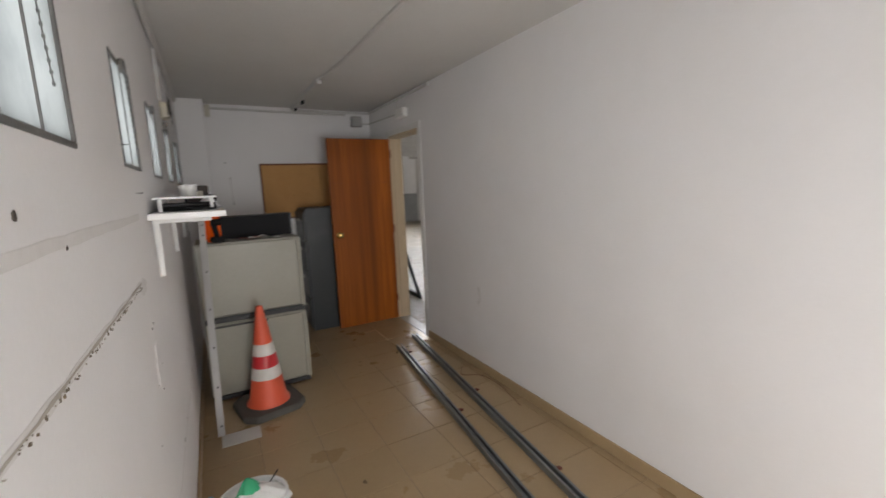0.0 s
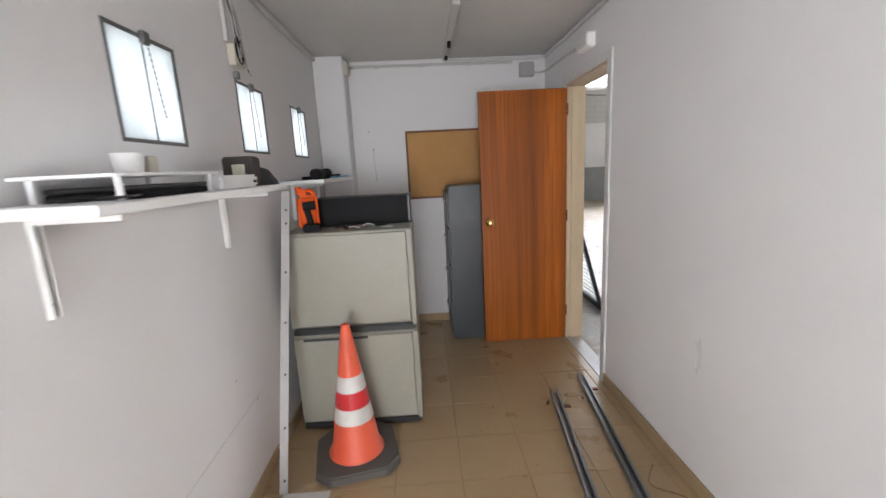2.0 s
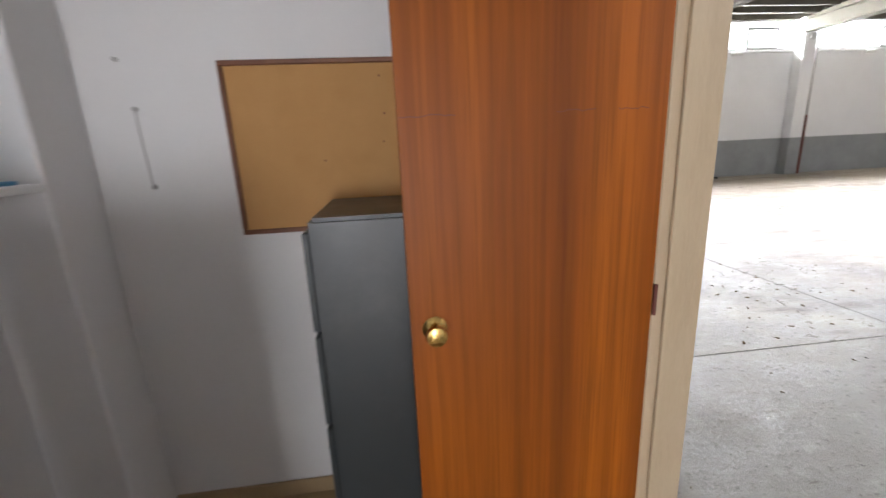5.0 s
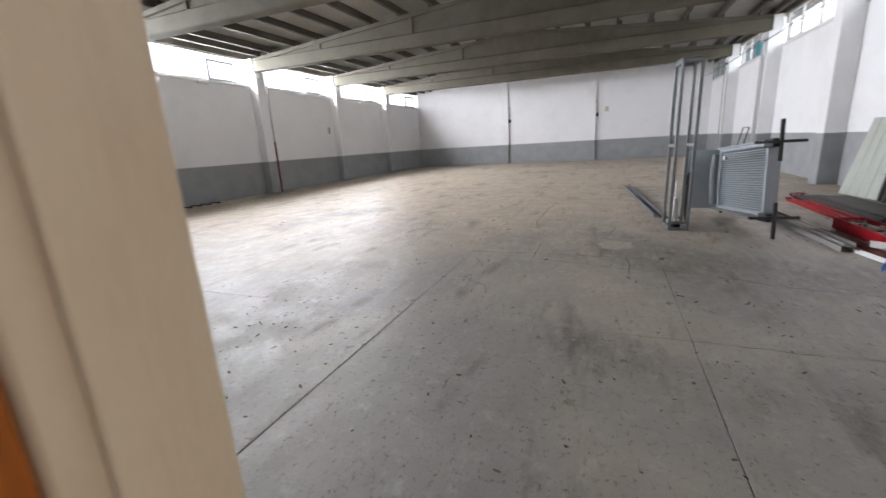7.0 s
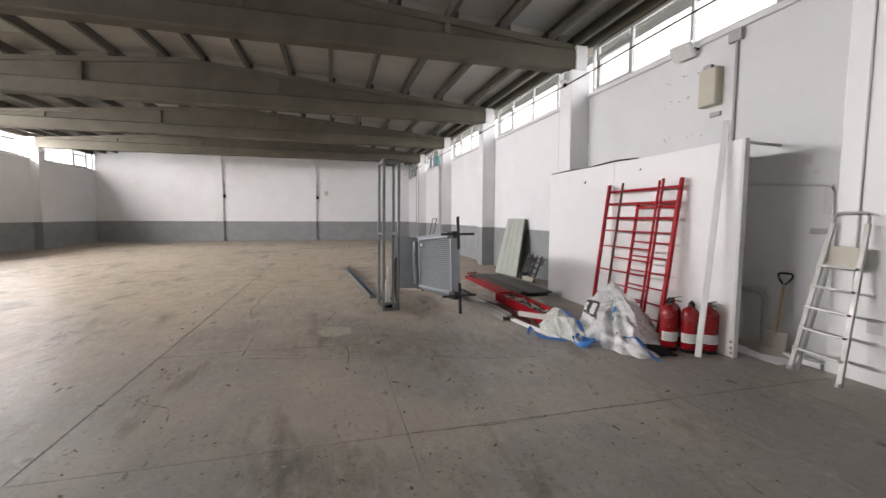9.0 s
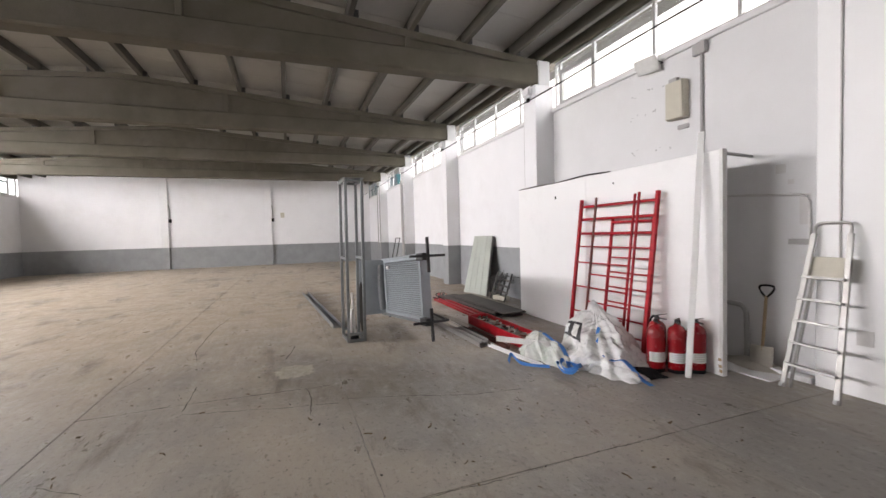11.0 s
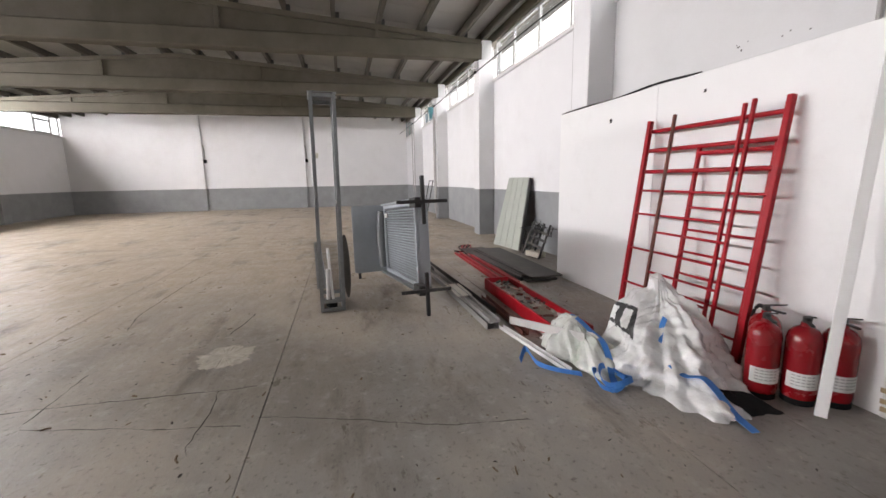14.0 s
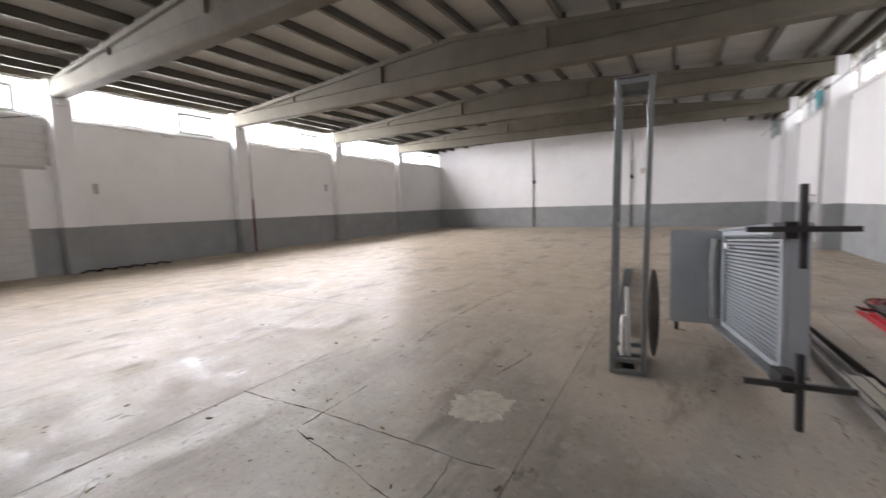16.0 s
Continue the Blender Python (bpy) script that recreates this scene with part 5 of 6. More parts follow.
# the nook behind the partition
t = thing("shovel", "rusty shovel with D handle leaning in the nook", "shovel", pose(3.69, -5.29, 0.0, 10, 0, 12))
part("shaft", rod(B(), (0, 0, 0.22), (0, 0, 0.82), 0.016, 10), WOODEN, t)
part("d_handle", tube(B(), curve([(0, 0, 0.80), (-0.055, 0, 0.87), (-0.06, 0, 0.93), (0.06, 0, 0.93), (0.055, 0, 0.87), (0, 0, 0.80)], 5), 0.012, 8), BLACKP, t)
b = B()
bx(b, -0.11, -0.01, 0.0, 0.11, 0.006, 0.27, 0.02)
for v in b.verts:
    v.co.y += 1.8 * v.co.x ** 2 - 0.01
part("blade", b, DUST, t, "earth-caked blade")
t = thing("drain_pipe", "grey bent drain pipe in the nook", "pipe")
part("pipe", tube(B(), curve([(4.5, -5.49, 0.66), (4.1, -5.49, 0.665), (3.99, -5.48, 0.62), (3.96, -5.47, 0.5), (3.95, -5.47, 0.02)], 6), 0.028, 10), PVC, t, "", True)
conduit("painted steel pipe across the nook wall", [(4.6, YR + 0.02, 1.99), (3.45, YR + 0.02, 1.90), (3.39, YR + 0.02, 1.88), (3.37, YR + 0.02, 1.83), (3.36, YR + 0.02, 1.35)], 0.014)
whole("wall_plate", bx(B(), 3.34, YR + 0.001, 1.38, 3.56, YR + 0.03, 1.44, 0.003), PVC, "grey steel bracket plate on the nook wall", "bracket plate")
whole("rubble_heap", moved(crumple(0.42, 0.16, 0.10, 8), pose(3.82, -5.36, 0.0)), DUST, "low heap of earth and rubble in the nook", "rubble", kind="stuff", smooth=True)
whole("floor_board", bx(B(), 3.42, -5.28, 0.0005, 4.1, -5.0, 0.012, 0.002), PANELW, "white board lying on the nook floor", "board", m=pose(0, 0, 0))
slab("nook_step", 3.22, -5.40, 0.0, 3.6, -5.29, 0.06, PANELW, "low white painted block at the nook edge", "block", 0.006)

# wall fittings over the partition
t = thing("electric_box", "cream metal electrical box high on the wall", "electrical box", pose(4.74, YR, 3.06))
part("box", bx(B(), 0, 0.0, 0, 0.27, 0.12, 0.50, 0.008), BEIGE, t)
part("cover", bx(B(), 0.008, 0.121, 0.008, 0.262, 0.132, 0.492, 0.004), BEIGE, t)
part("gland", bx(B(), 0.12, 0.03, 0.501, 0.25, 0.09, 0.56, 0.005), PVC, t)
whole("wall_socket", bx(B(), 4.74, YR + 0.001, 2.92, 4.90, YR + 0.035, 2.98, 0.006), PVC, "grey surface socket on the wall", "socket")
conduit("grey vertical conduit above the partition", [(4.55, YR + 0.02, 2.42), (4.55, YR + 0.02, 3.85)], 0.02, PVC)
whole("junction_box", bx(B(), 4.47, YR + 0.001, 3.80, 4.65, YR + 0.07, 3.95, 0.008), PVC, "grey junction box under the strip window", "junction box")
t = thing("floodlight", "slim floodlight on the window ledge", "floodlight", pose(5.30, YR + 0.14, 3.93, -35, 0, 10))
part("housing", bx(B(), -0.17, -0.02, -0.11, 0.17, 0.02, 0.11, 0.006), FRAME_W, t)
part("lens", bx(B(), -0.15, 0.021, -0.095, 0.15, 0.025, 0.095, 0.002), PAPER, t)
part("bracket", tube(B(), [(-0.18, 0, 0.0), (-0.18, -0.08, -0.06), (0.18, -0.08, -0.06), (0.18, 0, 0.0)], 0.008, 6), BLACK, t)
t = thing("span_cable", "dark cable strung along the columns", "cable")
pts = []
for k in range(57):
    x = 1.0 + k * 26.5 / 56
    pts.append((x, YR + 0.45, 4.22 + 0.012 * math.cos(x * 1.26)))
part("cable", tube(B(), pts, 0.012, 6), BLACKP, t)
for x in (7.95, 12.92, 17.9, 22.87):
    part("insulator", bx(B(), x - 0.03, YR + 0.419, 4.19, x + 0.03, YR + 0.47, 4.26, 0.005), BLACKP, t)
conduit("grey vertical conduit on the near column", [(3.0, YR + 0.262, 0.3), (3.0, YR + 0.262, 4.4)], 0.010, PVCW)
conduit("grey conduit down the second column", [(8.19, YR + 0.39, 2.42), (8.19, YR + 0.39, 4.2)], 0.015, PVC)

t = thing("wall_marks", "drill holes and stained patches on the long wall", "wall damage", kind="structure")
random.seed(51)
for k in range(26):
    x, z = random.uniform(4.95, 5.75), random.choice((3.28, 3.62, 2.75, 3.9)) + random.uniform(-0.04, 0.04)
    part("drill_hole", rod(B(), (x, YR, z), (x, YR + 0.002, z), random.uniform(0.004, 0.009), 8), CRACK, t)
for x, z, w, h in ((3.65, 2.2, 0.10, 0.10), (3.42, 1.75, 0.10, 0.32), (3.55, 2.05, 0.06, 0.05), (2.82, 0.55, 0.12, 0.14)):
    yy = YR + (0.2525 if x < 3.2 else 0.0)
    part("stain", bx(B(), x - w / 2, yy - 0.003, z - h / 2, x + w / 2, yy + 0.0012, z + h / 2), SMEAR, t)
t = thing("torn_tape", "torn brown tape at the foot of the partition", "tape")
for x, z in ((3.745, 0.10), (3.75, 0.17), (3.74, 0.05)):
    part("tape_scrap", bx(B(), x - 0.016, -4.7415, z - 0.012, x + 0.02, -4.738, z + 0.02, 0.001, pose(0, 0, 0)), WOODEN, t)

# leaning panels and scrap beside the partition
def corner_sheet(name, a, b_, c, d, thick, mt, label, category, ribs=0):
    t = thing(name, label, category)
    n = (Vector(b_) - Vector(a)).cross(Vector(d) - Vector(a)).normalized() * thick
    A, Bv, C, D = (Vector(v) for v in (a, b_, c, d))
    nb = max(1, ribs)
    for k in range(nb):
        bm = B()
        f0, f1 = k / nb + 0.006, (k + 1) / nb - 0.006
        q = [A.lerp(Bv, f0), A.lerp(Bv, f1), D.lerp(C, f1), D.lerp(C, f0)]
        lo = [bm.verts.new(v) for v in q]
        hi = [bm.verts.new(v + n) for v in q]
        bm.faces.new(lo[::-1])
        bm.faces.new(hi)
        for i in range(4):
            bm.faces.new((lo[i], lo[(i + 1) % 4], hi[(i + 1) % 4], hi[i]))
        part("panel_strip", bm, mt, t)
    bm = B()
    q = [A, Bv, C, D]
    lo = [bm.verts.new(v - n * 1.5) for v in q]
    hi = [bm.verts.new(v - n * 0.03) for v in q]
    bm.faces.new(lo[::-1])
    bm.faces.new(hi)
    for i in range(4):
        bm.faces.new((lo[i], lo[(i + 1) % 4], hi[(i + 1) % 4], hi[i]))
    part("backing", bm, DARKMAT, t, "dark sheets behind")
    return t


corner_sheet("leaning_panels", (9.95, -5.08, 0.005), (11.0, -4.93, 0.005), (11.28, -5.42, 1.50), (10.30, -5.46, 1.50), -0.03, OLIVE, "grey-green ribbed sheet panels leaning on the wall", "wall panels", 4)
random.seed(31)
t = thing("scrap_frames", "dark tangle of metal frames and wire", "scrap metal", pose(9.35, -5.2, 0.0))
for k in range(4):
    z = 0.06 + 0.13 * k
    part("crate_bar", bar(B(), (-0.35, 0.12 - 0.05 * k, z), (0.35, 0.10 - 0.05 * k, z + 0.03), 0.03, 0.04, 0.003), (BLACK, DARKMAT)[k % 2], t)
for x in (-0.34, -0.1, 0.12, 0.34):
    part("crate_post", bar(B(), (x, 0.16, 0.0), (x + 0.08, -0.12, 0.62), 0.03, 0.03, 0.003), (BLACK, DARKMAT)[int(x > 0)], t)
b = B()
for k in range(26):
    p = Vector((random.uniform(-0.3, 0.3), random.uniform(-0.15, 0.1), 0.4))
    tube(b, curve([p, p + Vector((random.uniform(-.12, .12), random.uniform(-.1, .1), 0.15)), p + Vector((random.uniform(-.2, .2), random.uniform(-.12, .15), random.uniform(0.1, 0.3)))], 4), 0.006, 5)
part("wire_tangle", b, BLACK, t)
part("pale_box", bx(B(), -0.3, 0.05, 0.02, 0.1, 0.22, 0.12, 0.006, pose(0, 0, 0, 0, 0, 12)), BEIGE, t)

# pile of profiles, trays and sheets
random.seed(17)
for k, (x, y, l, a) in enumerate(((7.52, -4.62, 2.9, 1.0), (7.7, -4.55, 2.7, 2.4), (7.45, -4.66, 2.6, -0.4))):
    whole("dark_sheet", bx(B(), 0, 0, 0, l, 0.50, 0.028, 0.004), DARKMAT, "dusty dark grey sheet panel stacked on the floor", "sheet panel", "dark sheets", m=pose(x, y, 0.001 + 0.031 * k, 0, 0, a))
t = thing("dark_profiles", "bundle of dark rubber-edged strips on the sheets", "strips", pose(7.6, -4.1, 0.0, 0, 0, 1.5))
for k in range(4):
    part("strip", bx(B(), 0.1 * k, -0.05 * k, 0.0, 2.8 - 0.2 * k, -0.05 * k + 0.035, 0.06 + 0.012 * k, 0.004), (BLACK, DARKMAT)[k % 2], t)
t = thing("red_hoses", "loose red hoses looping on the floor", "hose")
for k in range(4):
    o = 0.06 * k
    part("hose", tube(B(), curve([(9.2, -4.02 + o, 0.02), (9.9, -4.1 + o, 0.02), (10.5, -4.2 + 1.5 * o, 0.05), (10.9, -4.3 + o, 0.03), (10.7, -4.05 - o, 0.05), (10.2, -3.95 + 0.5 * o, 0.02), (10.35, -3.8, 0.02)], 6), 0.012, 7), RED if k % 2 == 0 else BLACKP, t)
t = thing("red_bars", "bundle of red painted bars on the floor", "steel bars", pose(7.1, -3.72, 0.0, 0, 0, -1.0))
for k in range(5):
    part("bar", bx(B(), 0.1 * k, -0.07 * k, 0.001, 3.0 - 0.15 * k, -0.07 * k + 0.045, 0.035 + 0.02 * (k % 2), 0.004), (RED, RED, RUSTY)[k % 3], t)
t = thing("red_tray", "bright red steel tray filled with scrap fittings", "steel tray", pose(5.3, -3.74, 0.0, 0, 0, -0.5))
part("front_side", bx(B(), 0, 0.32, 0.0, 2.05, 0.345, 0.15, 0.004), RED, t)
part("rear_side", bx(B(), 0, -0.02, 0.0, 2.05, 0.005, 0.15, 0.004), RED, t)
part("end_side", bx(B(), 2.03, 0.006, 0.0, 2.05, 0.319, 0.15, 0.004), RED, t)
part("bottom", bx(B(), 0.0, 0.006, 0.0, 2.029, 0.319, 0.085, 0.004), DUST, t)
for k in range(60):
    x, y = random.uniform(0.1, 1.95), random.uniform(0.05, 0.28)
    m = pose(x, y, 0.10 + random.uniform(0, 0.03), random.uniform(-20, 20), random.uniform(-20, 20), random.uniform(0, 180))
    l = random.uniform(0.012, 0.07)
    part("fitting", bx(B(), -l, -0.012, -0.01, l, 0.014, 0.012, 0.003, m), random.choice((DUST, RUSTY, RUSTY, ALU, BEIGE, DARKMAT)), t)


def profile(p, q, w, h, mt, label, nm="profile"):
    m, n = Matrix.Translation(p) @ (Vector(q) - Vector(p)).to_track_quat("X", "Z").to_matrix().to_4x4(), (Vector(q) - Vector(p)).length
    t = thing(nm, label, "profile", m, "loose profiles")
    b = B()
    bx(b, 0, -w / 2, 0, n, w / 2, 0.005, 0.001)
    part("base_plate", b, mt, t)
    for s in (-1, 1):
        part("lip", bx(B(), 0, s * (w / 2 - 0.004) - 0.004, 0.0055, n, s * (w / 2 - 0.004) + 0.004, h, 0.0015), mt, t)
    return t


profile((5.85, -2.98, 0.002), (9.45, -2.90, 0.002), 0.13, 0.07, ALU, "long dull aluminium profile on the floor")
profile((6.3, -3.14, 0.002), (9.2, -2.99, 0.002), 0.09, 0.06, DARKMAT, "long dirty steel profile on the floor")
profile((5.83, -2.99, 0.075), (7.4, -2.94, 0.075), 0.11, 0.04, ALU, "dull aluminium profile resting on a longer one")
profile((4.80, -3.22, 0.002), (5.85, -3.07, 0.002), 0.055, 0.035, PANELW, "short white window profile on the floor")
profile((5.6, -3.22, 0.002), (6.9, -3.25, 0.002), 0.07, 0.05, RUSTY, "rusty short profile on the floor")
whole("pale_strip", bar(B(), (5.66, -3.08, 0.155), (4.98, -3.46, 0.19), 0.012, 0.075, 0.002), PVCW, "pale grey flat strip lying across the tray", "flat strip")
whole("cardboard_sheet", bx(B(), 6.75, -3.05, 0.098, 7.35, -2.86, 0.106, 0.002), BEIGE, "cardboard strip on the profiles", "cardboard")

# bags and straps
t = thing("large_sack", "large crumpled white woven sack slumped on the floor", "sack", pose(4.60, -3.96, 0.0))


def tri(v):
    """A triangle wave between -1 and 1."""
    return 4 * abs(v - math.floor(v + 0.5)) - 1


def drape(rx, ry, h, seed, n=120, peak=(0.0, 0.0), mark=None, power=1.3, crease=0.03, bumps=()):
    """Plastic sheeting slumped over a heap: a leaning tent with shoulders, sharp creases and a loose hem."""
    bm = B()
    rng = random.Random(seed)
    off = Vector((seed * 7.3, seed * 3.1, seed * 1.7))
    waves = []
    for k in range(11):
        d = Vector((rng.uniform(-1, 1), rng.uniform(-1, 1), rng.uniform(-0.6, 0.6))).normalized()
        f = 1.5 * 1.24 ** k
        waves.append((d * f, rng.random(), 1.0 / (1 + 0.5 * k)))
    m = n // 2
    top_z = h + sum(bh * math.exp(-((peak[0] - bu) ** 2 + (peak[1] - bv) ** 2) / (2 * bs * bs)) for bu, bv, bh, bs in bumps)
    apex = bm.verts.new((peak[0], peak[1], top_z))
    rings = []
    for i in range(1, m + 1):
        u = i / m
        ring = []
        for k in range(n):
            a = 2 * math.pi * k / n
            d = Vector((math.cos(a), math.sin(a), 0))
            edge = 1 + 0.22 * noise.noise(d * 1.3 + off) + 0.10 * noise.noise(d * 3.5 + off) + 0.06 * tri(2.7 * a + seed)
            x, y = peak[0] * (1 - u) + u * edge * rx * d.x, peak[1] * (1 - u) + u * edge * ry * d.y
            z = h * (1 - u ** power)
            for bu, bv, bh, bs in bumps:
                z += bh * math.exp(-((x - bu) ** 2 + (y - bv) ** 2) / (2 * bs * bs)) * min(1, 5 * (1 - u))
            p = Vector((x, y, z))
            q = p + 0.10 * Vector((noise.noise(p * 3 + off), noise.noise(p * 3 - off), noise.noise(p * 4 + off)))
            c = sum(am * tri(q.dot(w) + ph) for w, ph, am in waves) * crease
            live = min(1, 5 * u) * (1 - u) ** 0.35
            pleat = 0.3 * crease * tri(5.5 * a / math.pi + 1.4 * noise.noise(d * 2 + off) + 0.5 * u) * min(1, 2 * u) * (1 - u) ** 0.4
            out = d * 0.7 + Vector((0, 0, 0.7))
            p = p + out * (c * live + pleat) + d * c * 0.8 * u
            ring.append(bm.verts.new((p.x, p.y, max(0.0, p.z) if i < m else 0.0)))
        rings.append(ring)
    for k in range(n):
        bm.faces.new((apex, rings[0][k], rings[0][(k + 1) % n]))
    for i, (s, t2) in enumerate(zip(rings, rings[1:])):
        for k in range(n):
            fc = bm.faces.new((s[k], t2[k], t2[(k + 1) % n], s[(k + 1) % n]))
            if mark:
                fc.material_index = mark(*fc.calc_center_median())
    bm.faces.new(rings[-1][::-1])
    return bm


def print_mark(x, y, z):
    """The black printed panel with pale bars on one shoulder of the sack."""
    p, q = (0.69 * x + 0.73 * y - 0.43) / 0.17, (z - 0.35) / 0.085
    if abs(p) > 1 or abs(q) > 1 or 0.73 * x - 0.69 * y > 0.34:
        return 0
    return 2 if abs(q) < 0.66 and abs(p) < 0.93 and math.sin(p * 9 + 1.2 * q) > -0.25 else 1


SACK = (0.60, 0.46, 0.50, 3, 220, (0.36, -0.16), print_mark, 1.35, 0.038, ((0.36, -0.16, 0.15, 0.10), (0.52, 0.15, 0.21, 0.14), (0.12, -0.30, 0.14, 0.13)))
FILM = (0.52, 0.25, 0.20, 12, 150, (0.12, 0.0), None, 1.6, 0.028, ((0.22, 0.02, 0.10, 0.12), (-0.18, -0.03, 0.07, 0.10)))
FILM_AT = pose(5.08, -3.52, 0.0, 0, 0, 8)


def laid(bm, pts, lift=0.006):
    """Lets a strap lie on a bag: each point drops on to its surface."""
    tree = bvhtree.BVHTree.FromBMesh(bm)
    out = []
    for x, y in pts:
        hit = tree.ray_cast(Vector((x, y, 2)), Vector((0, 0, -1)))[0]
        out.append((x, y, (hit.z if hit else 0.0) + lift))
    return out


part("sack_body", drape(*SACK), (BAG, BLACK, PAPER), t, "white sack with black printed panel", True)
part("tie", moved(crumple(0.05, 0.04, 0.06, 9), pose(0.36, -0.16, 0.64)), BAG, t, "", True)
whole("black_bag", crumple(0.30, 0.11, 0.10, 6, 1.1, 46, (0.0, 0.0), 0.25), BLACKP, "crumpled black plastic bag under the sack", "bag", smooth=True, m=pose(4.12, -3.97, 0.0, 0, 0, 60))
t = thing("film_bag", "crumpled milky plastic bag with green print", "bag", FILM_AT)
part("film", drape(*FILM), BAG_CLEAR, t, "", True)
t = thing("blue_strap", "bright blue lashing strap tangled over the bags", "strap")
part("strap_length", ribbon(B(), curve([(5.05, -2.92, 0.03), (5.12, -3.0, 0.09), (4.98, -3.03, 0.03), (4.85, -3.12, 0.012), (4.72, -3.28, 0.012)], 8), 0.05, 0.003, (0.3, 0.2, 1)), BLUE, t)
over_film, over_sack = moved(drape(*FILM), FILM_AT), moved(drape(*SACK), pose(4.60, -3.96, 0.0))
part("strap_length", ribbon(B(), curve(laid(over_film, [(5.52, -3.50), (5.36, -3.51), (5.2, -3.53), (5.04, -3.55), (4.88, -3.55), (4.74, -3.52), (4.60, -3.46), (4.46, -3.40)]), 6), 0.05, 0.003), BLUE, t)
b = B()
for k in range(2):
    c = Vector((4.56 - 0.03 * k, -3.40 - 0.03 * k, 0.04 + 0.03 * k))
    ribbon(b, [c + Vector((0.13 * math.cos(a), 0.10 * math.sin(a), 0.03 * math.sin(2 * a + k))) for a in [i * math.pi / 9 for i in range(17)]], 0.045, 0.003, (0.25, 0.3, 1))
part("strap_coil", b, BLUE, t)
part("strap_length", ribbon(B(), curve(laid(over_sack, [(4.40, -3.77), (4.30, -3.81), (4.20, -3.85), (4.10, -3.86), (3.96, -3.86), (3.81, -3.85)], 0.010), 6), 0.055, 0.003), BLUE, t)
part("strap_length", ribbon(B(), curve(laid(over_sack, [(4.67, -3.95), (4.63, -3.89), (4.58, -3.83)]), 5), 0.05, 0.003, (1, 0, 0.2)), BLUE, t)

# far right side
t = thing("hopper_pipe", "teal plastic funnel and grey pipes on a column", "pipe run", pose(17.9, YR + 0.42, 0.0))
part("funnel", lathe(B(), [(0.04, 3.75), (0.08, 3.95), (0.10, 4.15), (0.09, 4.15), (0.03, 3.77)], 20, pose(-0.1, 0.19, 0)), TEAL, t, "", True)
for k, x in enumerate((-0.15, -0.04, 0.07)):
    part("down_pipe", rod(B(), (x, 0.05, 0.0 + 0.2 * k), (x, 0.05, 3.7 + 0.1 * k), 0.028, 10), PVC, t, "", True)
t = thing("wire_frame", "dark steel mesh frame leaning on the wall", "mesh frame", pose(19.1, -4.95, 0.0, 12, 0, 0))
for q in ((0, -0.015, 0, 0.025, 0.015, 1.5), (0.75, -0.015, 0, 0.775, 0.015, 1.5), (0.025, -0.015, 0, 0.75, 0.015, 0.025), (0.025, -0.015, 1.475, 0.75, 0.015, 1.5)):
    part("frame_bar", bx(B(), *q), BLACK, t)
for x in (22.6, 23.15):
    conduit("grey vertical pipe near the far corner", [(x, YR + 0.44, 0.9), (x, YR + 0.44, 4.2)], 0.022, PVC)

# far wall fittings
for y, dz in ((0.36, 0), (5.72, 0)):
    conduit("grey conduit down the end wall", [(XF - 0.03, y + 0.04, 3.6), (XF - 0.03, y, 3.3), (XF - 0.03, y, 2.75)], 0.025, PVC)
    whole("switch_box", bx(B(), XF - 0.09, y - 0.08, 2.62, XF - 0.001, y + 0.08, 2.82, 0.008), BLACKP, "dark switch box on the end wall", "switch box")
whole("sign_plate", bx(B(), XF - 0.02, -0.30, 2.85, XF - 0.001, -0.08, 3.15, 0.004), BEIGE, "small pale sign plate on the end wall", "sign")

# left side
t = thing("rain_pipe", "slim pipe beside the column, rusty red below", "pipe")
part("lower_pipe", rod(B(), (13.24, YL - 0.30, 0.0), (13.24, YL - 0.30, 1.95), 0.04, 12), RUSTY, t, "rusty red lower length", True)
part("upper_pipe", rod(B(), (13.24, YL - 0.30, 1.95), (13.24, YL - 0.30, 4.3), 0.03, 12), PVC, t, "", True)
for x in (10.6, 15.5, 20.4):
    whole("window_winder", bx(B(), x - 0.2, YL - 0.12, SILL - 0.18, x + 0.2, YL - 0.052, SILL - 0.06, 0.02), FRAME_W, "small white fitting under the strip window", "bracket", "window brackets")
whole("wall_socket", bx(B(), 8.55, YL - 0.03, 2.1, 8.65, YL - 0.001, 2.38, 0.006), PVC, "grey surface switch on the long wall", "switch")
whole("wall_socket", bx(B(), 17.2, YL - 0.03, 2.3, 17.35, YL - 0.001, 2.6, 0.006), PVC, "grey surface switch beside the column", "switch")
t = thing("slack_cable", "slack dark cable under the strip window", "cable")
part("cable", tube(B(), curve([(3.3, YL - 0.06, 4.0), (5.2, YL - 0.07, 3.78), (6.6, YL - 0.07, 3.82), (7.6, YL - 0.06, 4.05)], 8), 0.012, 6), BLACKP, t)
t = thing("cable_heap", "black cable heap on the floor by the column", "cable")
random.seed(41)
for k in range(6):
    x = 7.9 + 0.35 * k
    part("cable", tube(B(), curve([(x, YL - 0.5, 0.02), (x + 0.2, YL - 0.35, 0.05), (x + 0.4, YL - 0.5, 0.02), (x + 0.55, YL - 0.28, 0.03)], 5), 0.022, 6), BLACKP, t)

# slab joints gone dark, cracks, cement patch and litter on the hall floor
random.seed(23)
b = B()


